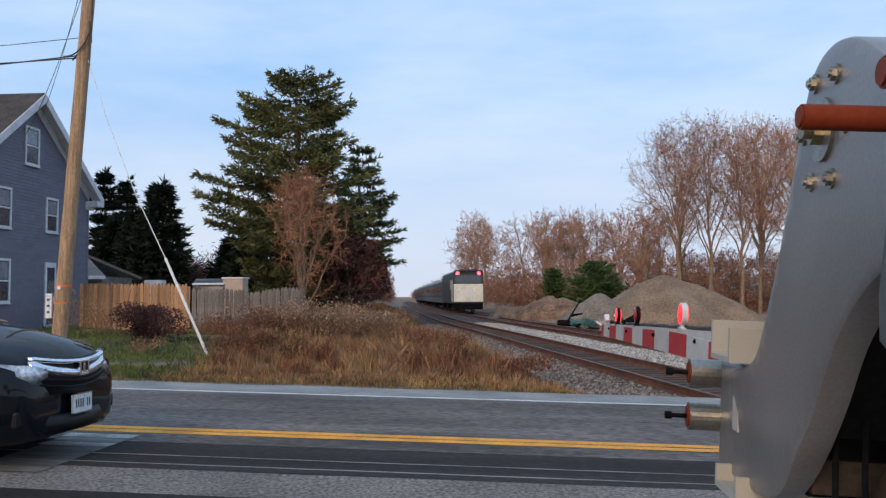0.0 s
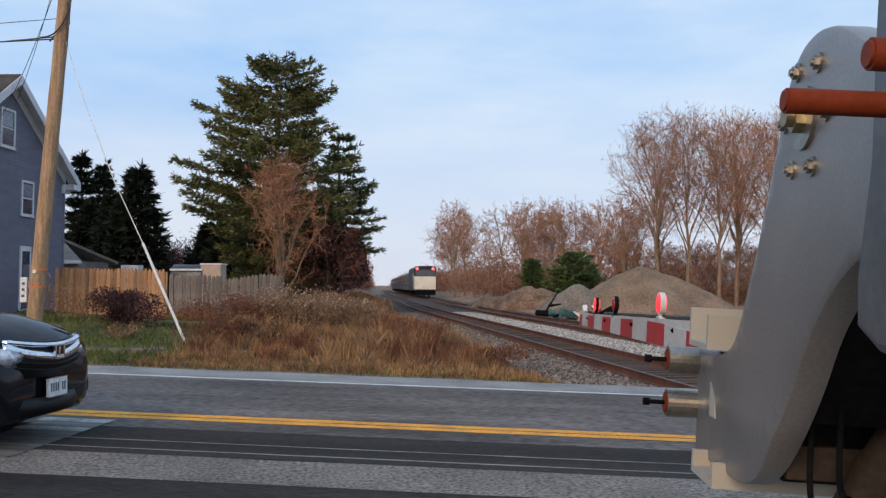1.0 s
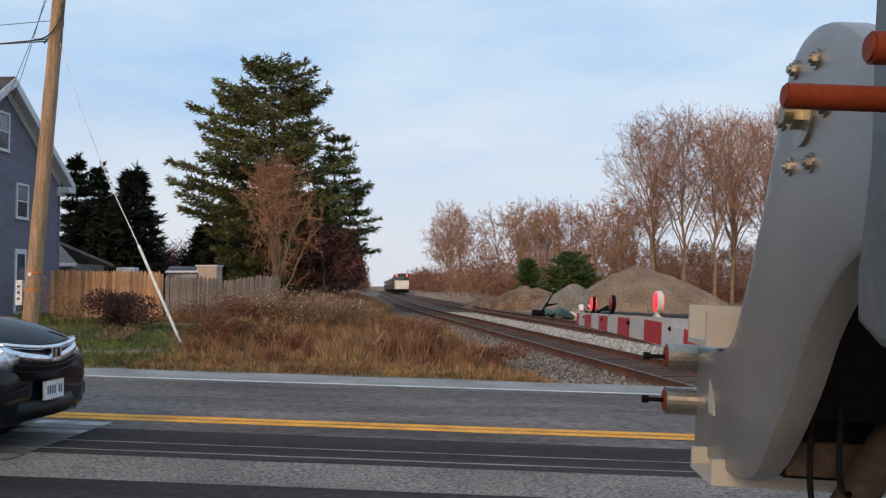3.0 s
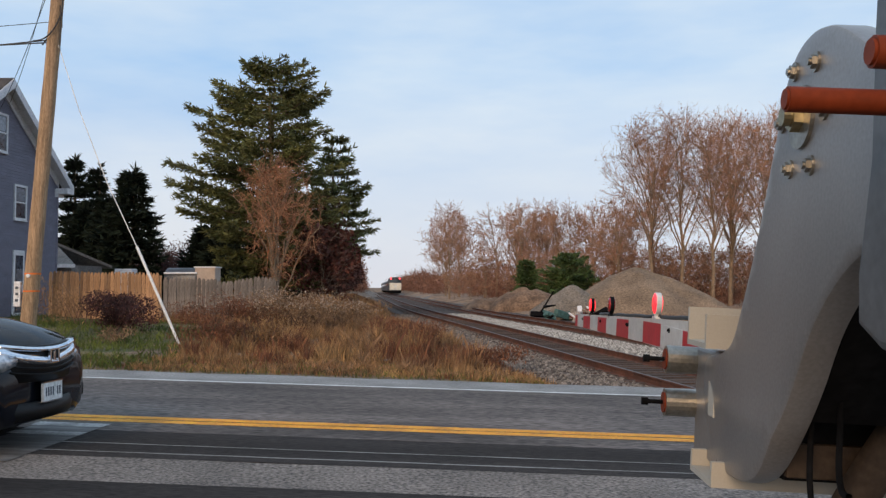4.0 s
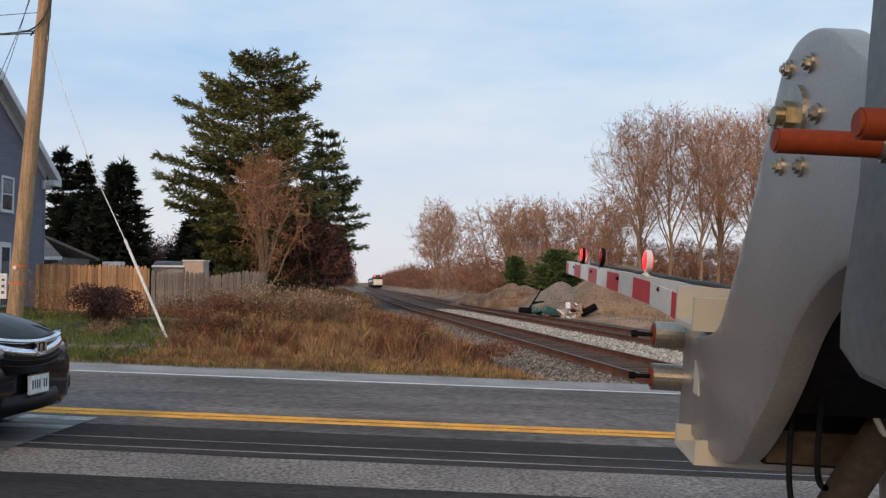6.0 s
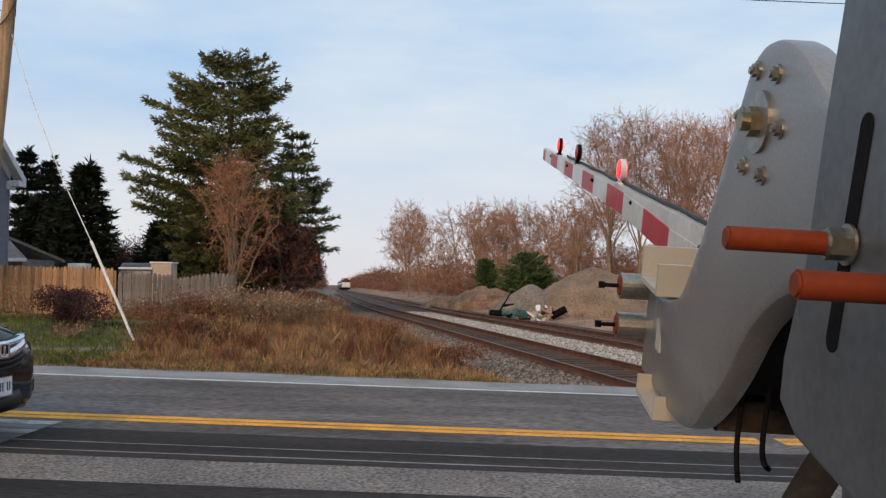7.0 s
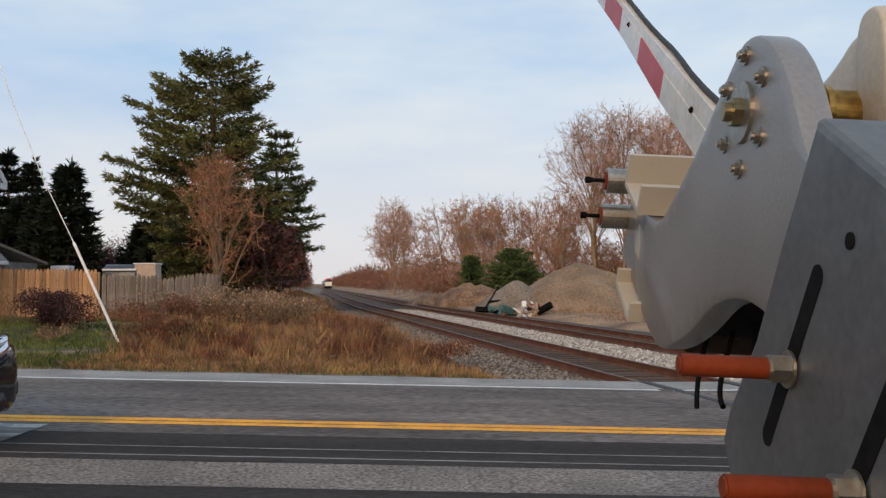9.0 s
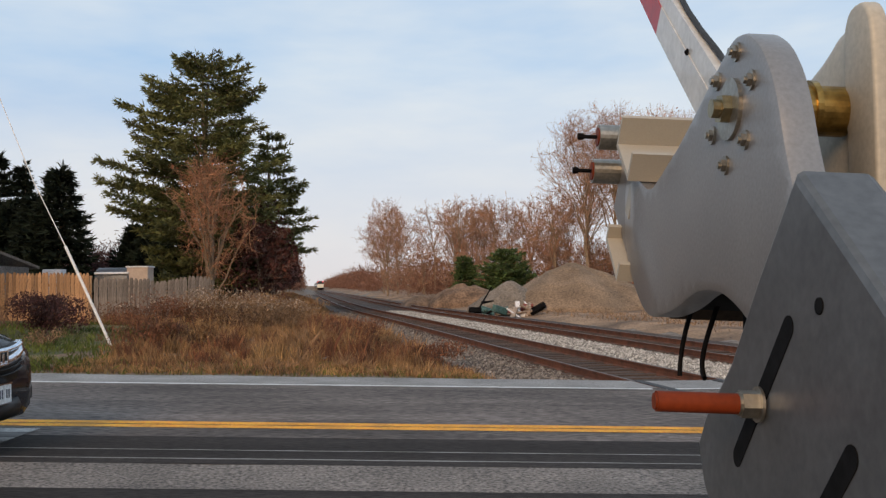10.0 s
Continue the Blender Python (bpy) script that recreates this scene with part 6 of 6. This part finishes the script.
def build_train():
    """The rear unit, tail first at y = 0, and the coaches before it."""
    u = thing("cab_unit", Matrix.Identity(4), "dark railway cab unit with cream nose and red tail lamps", "train unit")
    train_body(u, 17.0, 3.1, 1.0, 4.5, M["train_dark"], "body")
    bm = bmesh.new()
    prism(bm, [(-0.25, 1.15), (0.02, 1.15), (0.02, 3.0), (-0.18, 2.9)], -1.52, 1.52, 0.03)
    part("nose", bm, M["train_cream"], u, label="cream nose panel")
    bm = bmesh.new()
    box(bm, -0.28, 0.28, -0.262, -0.25, 1.9, 2.5)
    part("nose_mark", bm, M["plate"], u, label="pale plain panel on the nose")
    bm = bmesh.new()
    box(bm, -1.35, 1.35, -0.03, 0.0, 3.1, 3.9)
    part("cab_window", bm, M["car_glass"], u, label="dark cab windows")
    bm = bmesh.new()
    box(bm, -1.45, 1.45, -0.25, 0.05, 4.3, 4.42, 0.02)
    part("visor", bm, M["train_steel"], u, label="steel edge over the windows")
    for x in (-1.12, 1.12):
        bm = bmesh.new()
        rod(bm, (x, 0, 4.1), (x, -0.08, 4.1), 0.17, seg=18)
        part("tail_lamp", bm, M["tail_red"], u, label="glowing red tail lamp")
    bm = bmesh.new()
    box(bm, -1.5, 1.5, -0.2, 0.3, 0.35, 1.0, 0.05)
    part("pilot", bm, M["black"], u, label="black snow pilot")
    bm = bmesh.new()
    box(bm, -1.57, -1.55, 1.2, 2.2, 1.2, 3.4)
    box(bm, -1.57, -1.55, 3.2, 3.9, 2.5, 3.4)
    part("side_door", bm, M["train_cream"], u, label="pale side door")
    bogies(u, (3.2, 13.6))
    cars = [(u, 0.0)]
    first = thing("coach", Matrix.Identity(4), "dull steel passenger coach of the train", "railway coach", "coaches of the train")
    train_body(first, 25.5, 3.1, 0.95, 4.0, M["train_steel"], "body", 0.5)
    bm = bmesh.new()
    for s in (-1.556, 1.55):
        for k in range(14):
            y = 2.2 + k * 1.55
            box(bm, s, s + 0.006, y, y + 1.0, 2.3, 2.95)
    part("window_band", bm, M["car_glass"], first, label="dark coach windows")
    bm = bmesh.new()
    for s in (-1.557, 1.551):
        box(bm, s, s + 0.006, 0.3, 25.2, 1.6, 1.85)
    part("stripe", bm, M["train_dark"], first, label="dark side stripe")
    bogies(first, (3.6, 21.9))
    cars.append((first, 17.6))
    for k in range(1, 5):
        cars.append((copy_thing(first, Matrix.Identity(4)), 17.6 + 26.1 * k))
    return cars


def train_pose(y):
    z = RAIL_Z + (0 if y < 160 else -min(1.2, (y - 160) * 0.002))
    slope = (track_x(y + 0.5) - track_x(y - 0.5))
    return pose(track_x(y), y, z, 0, 0, math.degrees(math.atan(-slope)))


GATE_TURN = ((0.0, 0.0), (5.2, 0.0), (5.5, 0.5), (5.8, 2.2), (6.1, 4.9), (6.3, 6.8), (6.5, 8.6), (7.0, 13.3), (7.5, 18.5), (8.0, 22.9), (8.5, 27.0), (9.0, 30.9), (9.5, 34.9), (10.0, 38.3))


def build_bird():
    t = thing("bird", pose(12, -12, 5), "small dark bird flying over the crossing", "bird")
    v, f = [], []
    ring = ((0.075, 0.0), (0.06, 0.012), (0.04, 0.016), (0.01, 0.022), (-0.03, 0.017), (-0.055, 0.009), (-0.09, 0.012))
    for y, r in ring:
        v += [(r * math.cos(a) * (1.5 if y < -0.08 else 1.0), y, r * math.sin(a) * (0.25 if y < -0.08 else 0.9)) for a in (k * math.pi / 4 for k in range(8))]
    for i in range(len(ring) - 1):
        f += [(i * 8 + k, i * 8 + (k + 1) % 8, i * 8 + 8 + (k + 1) % 8, i * 8 + 8 + k) for k in range(8)]
    f.append(tuple(range(len(v) - 8, len(v))))
    raw("body", v, f, M["feather"], t, True)
    wings = []
    for s in (-1, 1):
        o = [(0.0, 0.025), (0.05, 0.035), (0.10, 0.015), (0.125, -0.02), (0.09, -0.025), (0.05, -0.03), (0.0, -0.025)]
        w = [(s * x, y, 0.002) for x, y in o] + [(s * x, y, -0.002) for x, y in o]
        n = len(o)
        wf = [tuple(range(n)), tuple(range(2 * n - 1, n - 1, -1))] + [(k, (k + 1) % n, n + (k + 1) % n, n + k) for k in range(n)]
        wing = raw("wing", w, wf, M["feather"], t)
        wing.matrix_local = pose(s * 0.012, 0.01, 0.008)
        wings.append((s, wing))
    return t, wings


def motions():
    perch = land_z(-2.2, 17.5) + 0.12
    flight = ((0.0, 12.0, -12.0, 5.0), (1.3, 2.41, 7.0, 3.9), (1.4, 1.94, 9.0, 4.13), (1.5, 1.29, 9.8, 3.96), (1.6, 0.69, 10.6, 3.63), (1.7, 0.16, 11.6, 3.06), (1.9, -1.0, 14.4, 1.4),
              (2.15, -2.2, 17.5, perch), (10.0, -2.2, 17.5, perch))
    walk(bird, [(t, pose(x, y, h, -14 if t < 2 else 0, 24 if t < 2 else 0, 38)) for t, x, y, h in flight])
    for s, wing in wings:
        walk(wing, [(t, pose(s * 0.012, 0.01, 0.008, 0, -s * a, 0)) for t, a in ((0.0, 30), (1.2, 30), (1.3, -25), (1.4, 30), (1.5, 5), (1.6, 35), (1.7, -25), (1.8, 30), (1.9, -20), (2.15, 10), (10.0, 10))])
    walk(gate, [(t, GATE_BASE @ pose(0, 0, 0, a, 0, 0)) for t, a in GATE_TURN])
    rest = car.matrix_world.copy()
    walk(car, [(t, Matrix.Translation((d, 0, 0)) @ rest) for t, d in ((0.0, 0.0), (9.1, 0.0), (9.3, 0.005), (9.6, 0.06), (9.8, 0.13), (10.0, 0.22))])
    for unit, off in train:
        walk(unit, [(t, train_pose(90.0 + 33.5 * t + off * 0.985)) for t in (0.0, 1.0, 2.0, 3.0, 4.0, 5.0, 6.0, 7.0, 8.0, 9.0, 10.0)])


# ---- build ----
build_ground()
build_road()
tracks = build_tracks()
gate = build_gate()
build_gate_post()
build_house()
build_pole()
build_trees()
build_weeds()
build_mounds()
car = build_car()
train = build_train()
build_fence("picket_fence", (-17.6, 33.5), (-12.95, 33.0), lambda u: 2.24 - 0.08 * u, 0.135, M["fence_new"], "tan new wooden stockade fence", 1)
build_fence("board_fence", (-12.85, 33.2), (-9.0, 35.5), lambda u: 1.97 + 0.10 * math.sin(u * 9.0) * (u > 0.45) - 0.04 * u, 0.15, M["fence_old"], "weathered grey board fence with a wavy top", 2)
build_ties(tracks)
bird, wings = build_bird()
bpy.context.view_layer.update()
motions()
